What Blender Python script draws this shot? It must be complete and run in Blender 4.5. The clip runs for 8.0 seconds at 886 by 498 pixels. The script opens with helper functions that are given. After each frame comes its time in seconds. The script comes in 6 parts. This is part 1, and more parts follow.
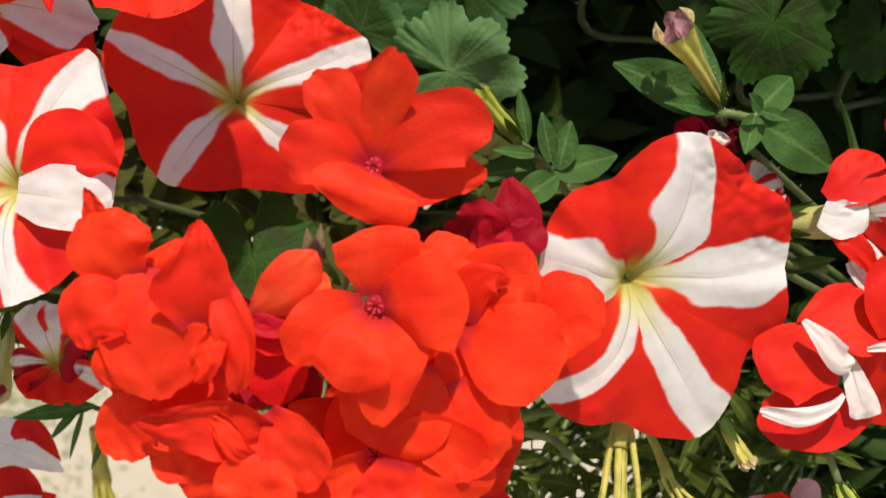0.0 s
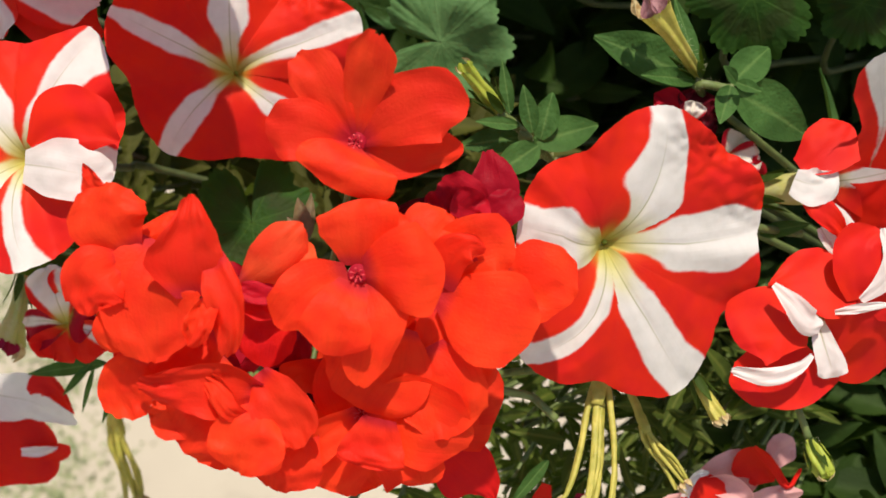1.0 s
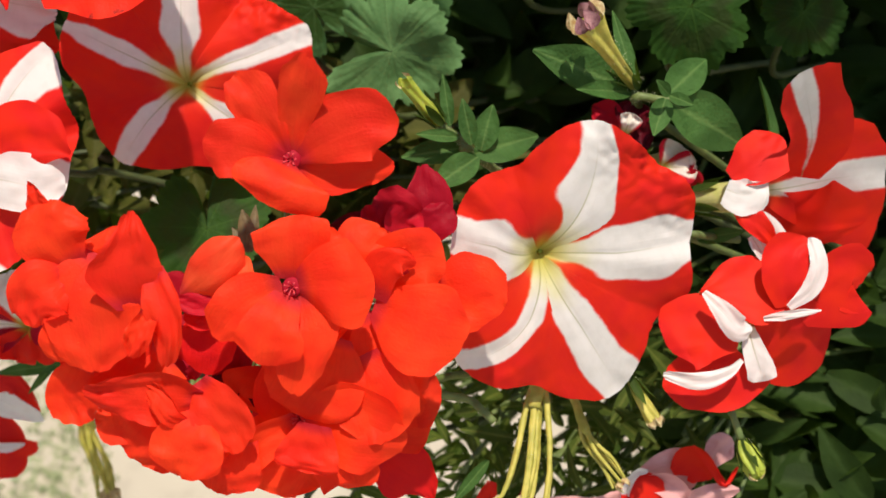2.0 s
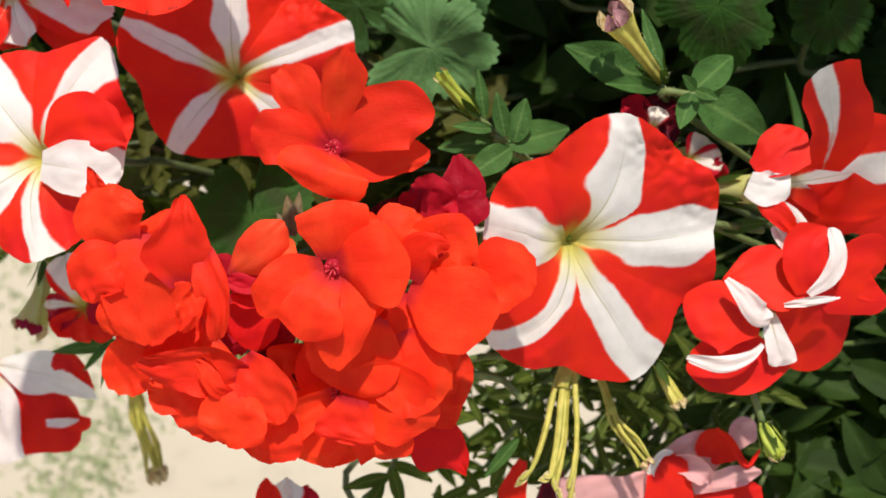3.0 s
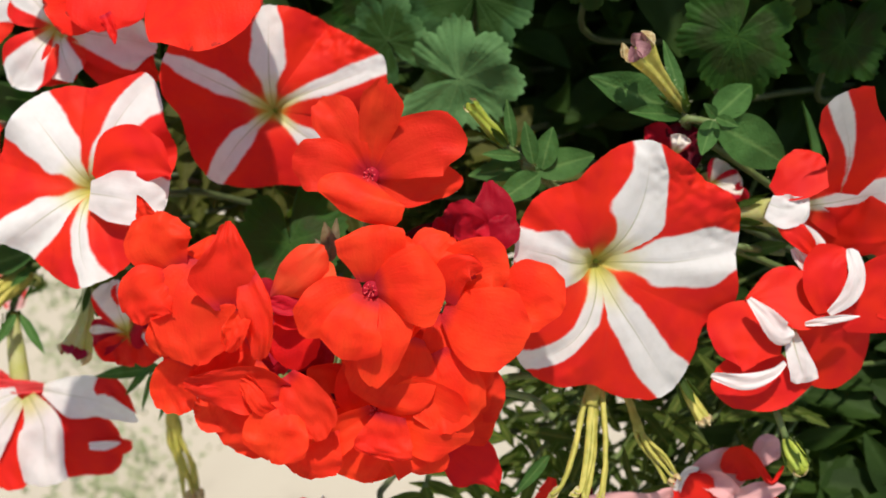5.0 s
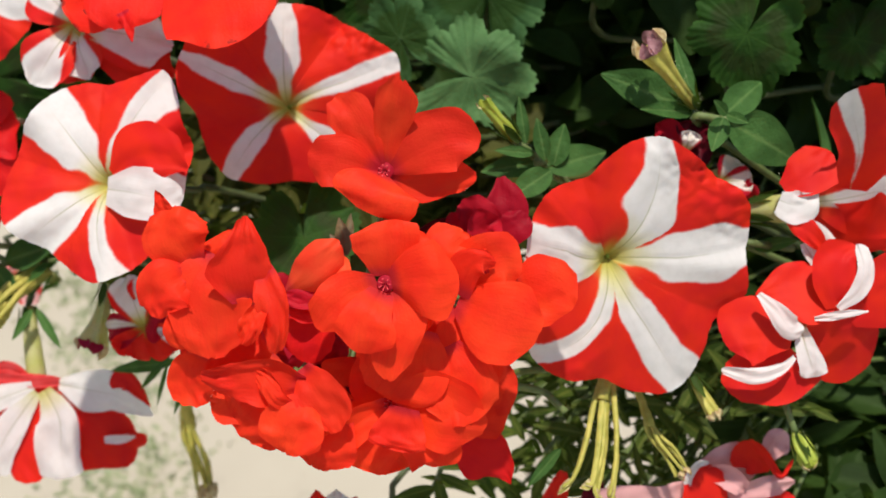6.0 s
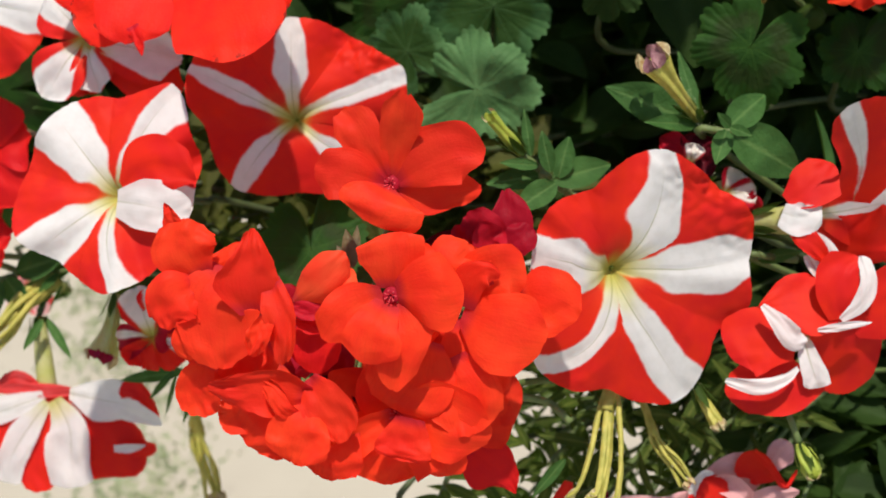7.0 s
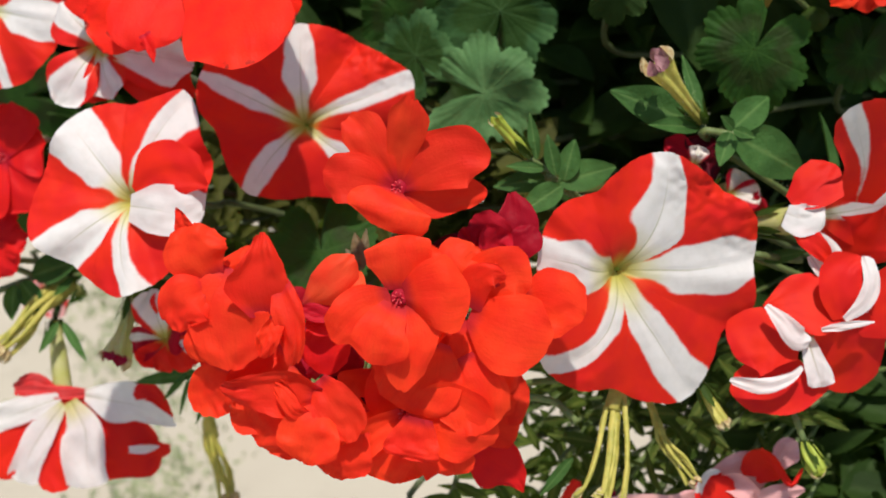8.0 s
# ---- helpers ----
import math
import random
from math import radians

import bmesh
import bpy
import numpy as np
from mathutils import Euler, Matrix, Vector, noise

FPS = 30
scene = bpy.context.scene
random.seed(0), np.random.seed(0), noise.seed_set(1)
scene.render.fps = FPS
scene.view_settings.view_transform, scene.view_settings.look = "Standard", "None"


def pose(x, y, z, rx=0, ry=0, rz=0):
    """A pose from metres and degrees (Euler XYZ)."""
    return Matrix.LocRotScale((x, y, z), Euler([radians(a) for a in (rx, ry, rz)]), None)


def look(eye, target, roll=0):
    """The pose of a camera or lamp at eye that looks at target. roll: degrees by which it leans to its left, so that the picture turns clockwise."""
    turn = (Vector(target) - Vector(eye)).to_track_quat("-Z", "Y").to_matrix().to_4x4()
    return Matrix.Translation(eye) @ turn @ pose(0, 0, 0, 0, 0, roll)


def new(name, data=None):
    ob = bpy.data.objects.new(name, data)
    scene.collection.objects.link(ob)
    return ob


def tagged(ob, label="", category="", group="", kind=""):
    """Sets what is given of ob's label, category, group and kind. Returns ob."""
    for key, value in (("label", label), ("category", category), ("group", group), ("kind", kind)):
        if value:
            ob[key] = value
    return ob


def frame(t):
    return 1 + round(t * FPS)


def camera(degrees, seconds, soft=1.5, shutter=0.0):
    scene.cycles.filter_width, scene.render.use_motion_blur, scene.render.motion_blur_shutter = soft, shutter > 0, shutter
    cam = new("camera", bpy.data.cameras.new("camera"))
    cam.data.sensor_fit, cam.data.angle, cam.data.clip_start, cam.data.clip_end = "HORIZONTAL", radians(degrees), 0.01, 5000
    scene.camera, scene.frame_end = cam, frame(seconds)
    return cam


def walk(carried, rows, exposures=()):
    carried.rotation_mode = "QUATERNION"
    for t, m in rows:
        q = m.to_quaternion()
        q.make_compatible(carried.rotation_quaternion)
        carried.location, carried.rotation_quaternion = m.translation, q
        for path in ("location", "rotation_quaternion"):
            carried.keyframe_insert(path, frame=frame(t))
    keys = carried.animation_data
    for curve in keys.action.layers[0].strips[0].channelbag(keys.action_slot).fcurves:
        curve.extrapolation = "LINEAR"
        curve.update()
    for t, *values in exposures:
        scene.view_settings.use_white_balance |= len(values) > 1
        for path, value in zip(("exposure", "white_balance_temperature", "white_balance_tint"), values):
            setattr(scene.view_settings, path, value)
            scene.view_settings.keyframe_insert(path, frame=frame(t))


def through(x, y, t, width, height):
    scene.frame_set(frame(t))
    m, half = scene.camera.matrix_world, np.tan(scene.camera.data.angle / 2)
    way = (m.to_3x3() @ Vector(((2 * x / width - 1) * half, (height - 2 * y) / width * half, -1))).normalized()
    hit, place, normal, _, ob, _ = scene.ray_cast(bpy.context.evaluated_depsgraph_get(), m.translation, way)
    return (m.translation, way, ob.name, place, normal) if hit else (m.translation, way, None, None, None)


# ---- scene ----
cam = camera(39.7, 8.0, soft=1.6)
cam.data.dof.use_dof, cam.data.dof.focus_distance, cam.data.dof.aperture_fstop = True, 0.335, 18.0
METRES, EYE, TILT, LEAN, TURN = 0.1, 0.95, -30.0, 0.0, 0.0
ROWS = [
    (0.0, 0.0, 0.0, 0.0, 0.0, 0.0, -0.0),
    (0.5, 0.0158, -0.065, 0.02, 0.68, -1.26, 0.02),
    (1.0, 0.1214, -0.1592, 0.0639, 1.32, -2.56, 0.15),
    (1.5, 0.2609, -0.1984, 0.1522, 1.46, -2.99, 0.61),
    (1.7, 0.2896, -0.2255, 0.1639, 1.56, -3.34, 0.48),
    (2.8, 0.3696, -0.4028, 0.1383, 3.15, -3.88, -0.18),
    (3.0, 0.3565, -0.4505, 0.1338, 3.78, -3.68, -0.21),
    (3.5, 0.3406, -0.5206, 0.1346, 4.17, -2.76, -0.24),
    (4.0, 0.337, -0.554, 0.1306, 4.35, -2.61, 0.03),
    (4.5, 0.3238, -0.5751, 0.1139, 4.36, -2.41, 0.04),
    (5.0, 0.326, -0.6037, 0.1102, 4.63, -2.1, 0.29),
    (5.2, 0.3213, -0.6171, 0.1088, 4.8, -2.27, 0.2),
    (6.3, 0.3126, -0.6583, 0.1027, 5.13, -1.89, 0.27),
    (6.5, 0.3263, -0.6662, 0.1111, 5.27, -1.71, 0.28),
    (7.0, 0.3315, -0.6856, 0.1101, 5.48, -1.73, 0.24),
    (7.5, 0.3449, -0.7148, 0.1174, 5.79, -1.6, 0.38),
    (8.0, 0.3608, -0.741, 0.1162, 6.16, -1.68, 0.56),
]
BED = pose(0, 0, EYE, TILT, LEAN, TURN)
walk(cam, [(t, BED @ pose(METRES * x, METRES * y, METRES * z, 90 + pitch, roll, yaw)) for t, x, y, z, yaw, pitch, roll in ROWS],
     exposures=[(0.0, 0.17, 7350, 14), (1.7, 0.20, 7350, 14), (3.0, 0.25, 7100, 13), (4.5, 0.18, 6900, 12), (6.5, 0.06, 6780, 12), (8.0, 0.06, 6700, 12)])

# ---- light ----
SUN = Vector((0.08, -0.19, 0.95)).normalized()
world = bpy.data.worlds.new("world")
scene.world = world
world.use_nodes = True
sky = world.node_tree.nodes.new("ShaderNodeTexSky")
sky.sky_type, sky.sun_disc = "NISHITA", False
sky.sun_elevation, sky.sun_rotation = math.asin(SUN.z), math.atan2(SUN.x, SUN.y)
world.node_tree.links.new(sky.outputs[0], world.node_tree.nodes["Background"].inputs["Color"])
world.node_tree.nodes["Background"].inputs["Strength"].default_value = 0.15
lamp = bpy.data.lights.new("sun", "SUN")
lamp.energy, lamp.angle, lamp.color = 5.0, radians(1.5), (1.0, 0.96, 0.91)
new("sun", lamp).matrix_world = look(SUN * 5, (0, 0, 0))


# ---- materials ----
class Graph:
    """A short way to wire shader nodes."""

    def __init__(self, name):
        self.mat = bpy.data.materials.new(name)
        self.mat.use_nodes = True
        self.tree = self.mat.node_tree
        self.tree.nodes.clear()

    def node(self, kind, **inputs):
        n = self.tree.nodes.new("ShaderNode" + kind)
        for key, value in inputs.items():
            slot = n.inputs[int(key[1:])] if key[0] == "i" and key[1:].isdigit() else n.inputs[key.replace("_", " ")]
            if isinstance(value, bpy.types.NodeSocket):
                self.tree.links.new(value, slot)
            else:
                slot.default_value = value
        return n

    def attr(self, name):
        n = self.tree.nodes.new("ShaderNodeAttribute")
        n.attribute_name = name
        return n.outputs["Fac"]

    def calc(self, op, a, b=0.0, c=0.0):
        n = self.node("Math", i0=a, i1=b, i2=c)
        n.operation = op
        return n.outputs[0]

    def step(self, x, lo, hi, a=0.0, b=1.0):
        n = self.node("MapRange", Value=x)
        n.interpolation_type = "SMOOTHSTEP"
        for slot, v in zip(("From Min", "From Max", "To Min", "To Max"), (lo, hi, a, b)):
            n.inputs[slot].default_value = v
        return n.outputs["Result"]

    def mix(self, fac, a, b, blend="MIX"):
        n = self.tree.nodes.new("ShaderNodeMix")
        n.data_type, n.blend_type = "RGBA", blend
        for slot, v in ((n.inputs[0], fac), (n.inputs[6], a), (n.inputs[7], b)):
            if isinstance(v, bpy.types.NodeSocket):
                self.tree.links.new(v, slot)
            else:
                slot.default_value = v if slot == n.inputs[0] or len(v) == 4 else (*v, 1)
        return n.outputs[2]

    def noise(self, scale, detail=3.0, rough=0.55, vector=None):
        n = self.node("TexNoise", Scale=scale, Detail=detail, Roughness=rough)
        if vector is None:
            move = self.node("VectorMath", i0=self.node("TexCoord").outputs["Object"], i1=self.node("ObjectInfo").outputs["Location"])
            vector = move.outputs[0]
        self.tree.links.new(vector, n.inputs["Vector"])
        return n.outputs["Fac"]

    def bump(self, height, strength, distance):
        return self.node("Bump", Height=height, Strength=strength, Distance=distance).outputs[0]

    def done(self, color, rough=0.5, normal=None, through=0.0, tint=None, spec=0.5, sheen=0.0):
        p = self.node("BsdfPrincipled", Base_Color=color, Roughness=rough, Specular_IOR_Level=spec, Sheen_Weight=sheen)
        if normal is not None:
            self.tree.links.new(normal, p.inputs["Normal"])
        shade = p.outputs[0]
        if through:
            back = self.node("BsdfTranslucent", Color=color if tint is None else tint)
            both = self.node("MixShader", i0=through, i1=shade, i2=back.outputs[0])
            shade = both.outputs[0]
        out = self.node("OutputMaterial")
        self.tree.links.new(shade, out.inputs["Surface"])
        return self.mat


def rgb(r, g, b):
    return (r, g, b, 1.0)


def petunia_petal(name, red, red_deep, white, through=0.35):
    """Candy stripes: the float attributes hold millimetres inside the white band, millimetres from the rib, and the way from throat to rim."""
    g = Graph(name)
    band, rib, out = g.attr("band"), g.attr("rib"), g.attr("out")
    wob = g.calc("MULTIPLY", g.calc("SUBTRACT", g.noise(420, 3), 0.5), 0.8)
    edge = g.step(g.calc("ADD", band, wob), -0.45, 0.6)
    soft = g.noise(120, 3)
    fibre = g.noise(500, 2)
    redc = g.mix(g.step(g.calc("ADD", g.calc("MULTIPLY", soft, 0.5), g.calc("MULTIPLY", g.noise(38, 2), 0.5)), 0.34, 0.66, 0.1, 0.7), red, red_deep)
    whitec = g.mix(g.step(g.noise(260, 2), 0.35, 0.75), white, tuple(v * f for v, f in zip(white, (0.93, 0.93, 0.92))))
    col = g.mix(edge, redc, whitec)
    throat = g.step(g.calc("ADD", out, g.calc("MULTIPLY", g.calc("SUBTRACT", soft, 0.5), 0.2)), 0.10, 0.40, 1.0, 0.0)
    col = g.mix(g.calc("MULTIPLY", throat, g.step(band, -0.8, 0.5, 0.05, 0.75)), col, rgb(0.56, 0.53, 0.13))
    line = g.calc("MULTIPLY", g.step(g.calc("ABSOLUTE", rib), 0.05, 0.34, 1.0, 0.0), g.step(out, 0.30, 0.95, 0.65, 0.0))
    col = g.mix(line, col, rgb(0.30, 0.30, 0.12))
    deep = g.step(out, 0.04, 0.20, 1.0, 0.0)
    col = g.mix(g.calc("MULTIPLY", deep, 0.8), col, rgb(0.42, 0.38, 0.05))
    comb = g.node("CombineXYZ", X=g.calc("MULTIPLY", rib, 1.1), Y=g.calc("MULTIPLY", out, 2.0))
    h = g.calc("ADD", g.calc("MULTIPLY", g.noise(1.0, 2, 0.5, comb.outputs[0]), 0.4), g.calc("ADD", soft, g.calc("MULTIPLY", fibre, 0.3)))
    return g.done(col, 0.55, g.bump(h, 0.16, 0.0010), through, spec=0.10)


def geranium_petal(name, red, deep, through=0.35, worn=0.0):
    g = Graph(name)
    along, across = g.attr("along"), g.attr("across")
    soft = g.noise(90, 3)
    col = g.mix(g.step(soft, 0.3, 0.72), red, deep)
    pick = g.node("ObjectInfo").outputs["Random"]
    col = g.mix(g.step(pick, 0.45, 1.0, 0.0, 0.55), col, tuple(v * f for v, f in zip(deep[:3], (0.78, 0.5, 0.9))))
    fan = g.node("CombineXYZ", X=g.calc("MULTIPLY", across, 9.0), Y=g.calc("MULTIPLY", along, 1.3))
    veins = g.noise(1.6, 2, 0.5, fan.outputs[0])
    col = g.mix(g.calc("MULTIPLY", g.step(veins, 0.52, 0.66), 0.10), col, tuple(v * 0.6 for v in deep[:3]))
    col = g.mix(g.step(along, 0.02, 0.20, 0.6, 0.0), col, rgb(0.30, 0.012, 0.040))
    if worn:
        edge = g.calc("MULTIPLY", g.step(along, 0.9, 1.0), g.step(g.noise(300, 2), 0.5, 0.6))
        col = g.mix(g.calc("MULTIPLY", edge, worn), col, rgb(0.10, 0.02, 0.015))
    h = g.calc("ADD", g.calc("MULTIPLY", veins, 0.24), g.calc("ADD", soft, g.calc("MULTIPLY", g.noise(1300, 2), 0.34)))
    return g.done(col, 0.5, g.bump(h, 0.4, 0.0012), through, spec=0.08)


def leaf_surface(name, light, dark, vein, through=0.25, zone=None, scale=1.0, start=0.28, depth=0.55):
    """Leaf: 'vein' attribute is 1 on a vein and falls to 0, 'out' runs from the stalk to the margin."""
    g = Graph(name)
    v, out = g.attr("vein"), g.attr("out")
    mott = g.noise(110 * scale, 4)
    col = g.mix(g.step(mott, 0.3, 0.7), light, dark)
    col = g.mix(g.step(g.noise(34 * scale, 2), 0.42, 0.68, 0.0, 0.6), col, tuple(c * 0.55 for c in dark[:3]))
    col = g.mix(g.step(out, 0.86, 1.0, 0.0, 0.35), col, tuple(c * 1.35 for c in light[:3]))
    rnd = g.node("ObjectInfo").outputs["Random"]
    col = g.mix(g.calc("MULTIPLY", rnd, 0.35), col, tuple(c * 0.55 for c in light[:3]))
    if zone:
        ring = g.calc("MULTIPLY", g.step(out, start, start + 0.22), g.step(g.calc("ADD", out, g.calc("MULTIPLY", mott, 0.1)), 0.68, 0.82, 1.0, 0.0))
        col = g.mix(g.calc("MULTIPLY", ring, depth), col, zone)
    col = g.mix(g.calc("MULTIPLY", g.step(v, 0.35, 1.0), 0.4), col, vein)
    cells = g.node("TexVoronoi", Scale=620 * scale)
    g.tree.links.new(g.node("TexCoord").outputs["Object"], cells.inputs["Vector"])
    h = g.calc("SUBTRACT", g.calc("ADD", g.calc("MULTIPLY", cells.outputs["Distance"], 0.35), mott), g.calc("MULTIPLY", v, 0.2))
    return g.done(col, 0.62, g.bump(h, 0.5, 0.0012), through, tint=g.mix(0.5, col, rgb(0.16, 0.30, 0.02)), spec=0.09)


def plain(name, a, b, scale, rough=0.6, bump=0.3, through=0.0, dist=0.001):
    g = Graph(name)
    n = g.noise(scale, 4)
    fine = g.noise(scale * 6, 3)
    col = g.mix(g.step(n, 0.3, 0.7), a, b)
    col = g.mix(g.step(fine, 0.55, 0.75, 0.0, 0.35), col, tuple(c * 0.6 for c in a[:3]))
    return g.done(col, rough, g.bump(g.calc("ADD", n, g.calc("MULTIPLY", fine, 0.5)), bump, dist), through)


PETUNIA = petunia_petal("petunia_petal", rgb(0.76, 0.029, 0.009), rgb(0.60, 0.011, 0.017), (0.73, 0.71, 0.67))
PETUNIA_BACK = petunia_petal("petunia_petal_pale", rgb(0.60, 0.022, 0.02), rgb(0.62, 0.10, 0.10), (0.70, 0.37, 0.36))
PETUNIA_OLD = petunia_petal("petunia_petal_wilted", rgb(0.48, 0.012, 0.026), rgb(0.28, 0.006, 0.018), (0.74, 0.70, 0.62))
GERANIUM = geranium_petal("geranium_petal", rgb(0.90, 0.062, 0.018), rgb(0.83, 0.036, 0.015), 0.44)
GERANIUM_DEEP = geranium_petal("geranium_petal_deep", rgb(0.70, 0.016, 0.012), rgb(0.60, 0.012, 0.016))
GERANIUM_WORN = geranium_petal("geranium_petal_worn", rgb(0.86, 0.032, 0.012), rgb(0.76, 0.018, 0.012), worn=0.9)
GERANIUM_FADED = geranium_petal("geranium_petal_faded", rgb(0.94, 0.15, 0.045), rgb(0.90, 0.065, 0.02))
DIM_LEAF = leaf_surface("dim_leaf", rgb(0.075, 0.080, 0.016), rgb(0.045, 0.050, 0.010), rgb(0.09, 0.09, 0.03))
MID_LEAF = leaf_surface("mid_leaf", rgb(0.044, 0.078, 0.013), rgb(0.026, 0.048, 0.009), rgb(0.16, 0.20, 0.05))
# Darker copy of the green stem; shade on the back stalks is in its colour.
SHADE_STEM = plain("shade_darkened_stem", rgb(0.055, 0.075, 0.020), rgb(0.035, 0.050, 0.014), 250)
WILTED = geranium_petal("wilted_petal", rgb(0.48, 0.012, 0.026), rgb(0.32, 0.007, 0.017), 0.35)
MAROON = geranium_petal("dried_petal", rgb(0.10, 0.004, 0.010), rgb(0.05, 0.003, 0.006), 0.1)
GERANIUM_LEAF = leaf_surface("geranium_leaf", rgb(0.100, 0.212, 0.074), rgb(0.058, 0.142, 0.044), rgb(0.14, 0.25, 0.09))
# The brown zone is the leaf's own; the base green is dimmed to imitate shade.
SHADED_ZONED_LEAF = leaf_surface("shaded_zoned_leaf", rgb(0.024, 0.072, 0.010), rgb(0.014, 0.044, 0.007), rgb(0.05, 0.11, 0.018), zone=rgb(0.022, 0.022, 0.008))
PETUNIA_LEAF = leaf_surface("petunia_leaf", rgb(0.056, 0.138, 0.034), rgb(0.034, 0.092, 0.021), rgb(0.14, 0.24, 0.07), scale=1.4)
OLIVE_LEAF = leaf_surface("olive_leaf", rgb(0.068, 0.100, 0.017), rgb(0.040, 0.062, 0.011), rgb(0.17, 0.19, 0.04))
BANDED_LEAF = leaf_surface("banded_leaf", rgb(0.060, 0.142, 0.046), rgb(0.036, 0.100, 0.030), rgb(0.09, 0.17, 0.06), zone=rgb(0.020, 0.050, 0.008), start=-0.3, depth=0.85)
# Leaf green taken far down: the shade behind the flowers is in this colour.
SHADE_LEAF = leaf_surface("shade_darkened_leaf", rgb(0.028, 0.060, 0.011), rgb(0.018, 0.040, 0.008), rgb(0.038, 0.072, 0.018))
YELLOW_LEAF = leaf_surface("yellow_leaf", rgb(0.50, 0.34, 0.05), rgb(0.46, 0.16, 0.03), rgb(0.4, 0.3, 0.1))
STEM = plain("green_stem", rgb(0.12, 0.165, 0.042), rgb(0.075, 0.12, 0.03), 250, through=0.1)
BROWN_STEM = plain("brown_stem", rgb(0.20, 0.13, 0.06), rgb(0.11, 0.07, 0.035), 300)
SPENT = plain("spent_tube", rgb(0.54, 0.48, 0.10), rgb(0.36, 0.35, 0.055), 220, through=0.25)
LIME = plain("lime_bud", rgb(0.40, 0.46, 0.05), rgb(0.28, 0.37, 0.04), 220, through=0.25)
SPENT_TIP = plain("spent_tip", rgb(0.62, 0.55, 0.30), rgb(0.36, 0.22, 0.08), 500, through=0.2)
TUBE = plain("flower_tube", rgb(0.44, 0.46, 0.12), rgb(0.50, 0.48, 0.22), 180, through=0.3)
PURPLE = plain("shrivelled_petal", rgb(0.46, 0.24, 0.24), rgb(0.18, 0.05, 0.07), 500, through=0.2)
BRACT = plain("dry_bract", rgb(0.17, 0.13, 0.055), rgb(0.10, 0.07, 0.03), 400, through=0.2)
ANTHER = plain("anther", rgb(0.52, 0.02, 0.04), rgb(0.58, 0.05, 0.05), 900)
HAIR = plain("fine_hair", rgb(0.55, 0.55, 0.35), rgb(0.45, 0.48, 0.25), 600, through=0.3)
EARTH = plain("potting_soil", rgb(0.035, 0.024, 0.016), rgb(0.018, 0.012, 0.009), 60, 0.9, 0.8, dist=0.006)
CLAY = plain("dark_planter", rgb(0.050, 0.042, 0.036), rgb(0.032, 0.027, 0.024), 14, 0.75, 0.4, dist=0.003)
GROUND = plain("pale_gravel", rgb(0.385, 0.345, 0.26), rgb(0.345, 0.305, 0.228), 3, 0.9, 0.15, dist=0.004)
WEED = plain("weed_leaf", rgb(0.30, 0.33, 0.17), rgb(0.20, 0.25, 0.11), 40, through=0.2)

# ---- building tools ----
rnd = random.Random(7)
ORIGIN = {}


def inner(x, y, z):
    """A place of the world in the bed's own axes: x along, y away from the eye, z up the slope."""
    return BED.inverted() @ Vector((x, y, z))


def thing(name, base, label, category, group="", kind=""):
    root = new(name)
    root.empty_display_size = 0.01
    root.matrix_world = BED @ Matrix.Translation(base)
    ORIGIN[root] = Vector(base)
    return tagged(root, label, category, group, kind)


def part(name, bm, material, parent, label="", smooth=True, kind=""):
    """Links a bmesh, given in the bed's axes, as one mesh under a thing or a part."""
    o = ORIGIN[parent]
    bmesh.ops.translate(bm, verts=bm.verts, vec=-o)
    data = bpy.data.meshes.new(name)
    bm.to_mesh(data)
    bm.free()
    data.materials.append(material)
    data.polygons.foreach_set("use_smooth", [smooth] * len(data.polygons))
    ob = new(name, data)
    ob.parent = parent
    ORIGIN[ob] = o
    return tagged(ob, label, kind=kind)


def sheet(bm, rows, closed=False, layers=None):
    """Faces over rows of (place, values) pairs; values go to the float layers."""
    names = layers or ()
    lays = [bm.verts.layers.float.get(n) or bm.verts.layers.float.new(n) for n in names]
    grid = []
    for row in rows:
        line = []
        for place, values in row:
            v = bm.verts.new(place)
            for lay, x in zip(lays, values):
                v[lay] = x
            line.append(v)
        grid.append(line)
    for a, b in zip(grid, grid[1:]):
        n = len(a)
        for i in range(n if closed else n - 1):
            j = (i + 1) % n
            bm.faces.new((a[i], a[j], b[j], b[i]))
    return bm


def curve(points, n=10):
    """A smooth line through the points."""
    pts = [Vector(p) for p in points]
    pts = [2 * pts[0] - pts[1]] + pts + [2 * pts[-1] - pts[-2]]
    out = []
    for a, b, c, d in zip(pts, pts[1:], pts[2:], pts[3:]):
        for k in range(n):
            t = k / n
            out.append(0.5 * (2 * b + (c - a) * t + (2 * a - 5 * b + 4 * c - d) * t * t + (3 * b - a - 3 * c + d) * t ** 3))
    return out + [pts[-2]]


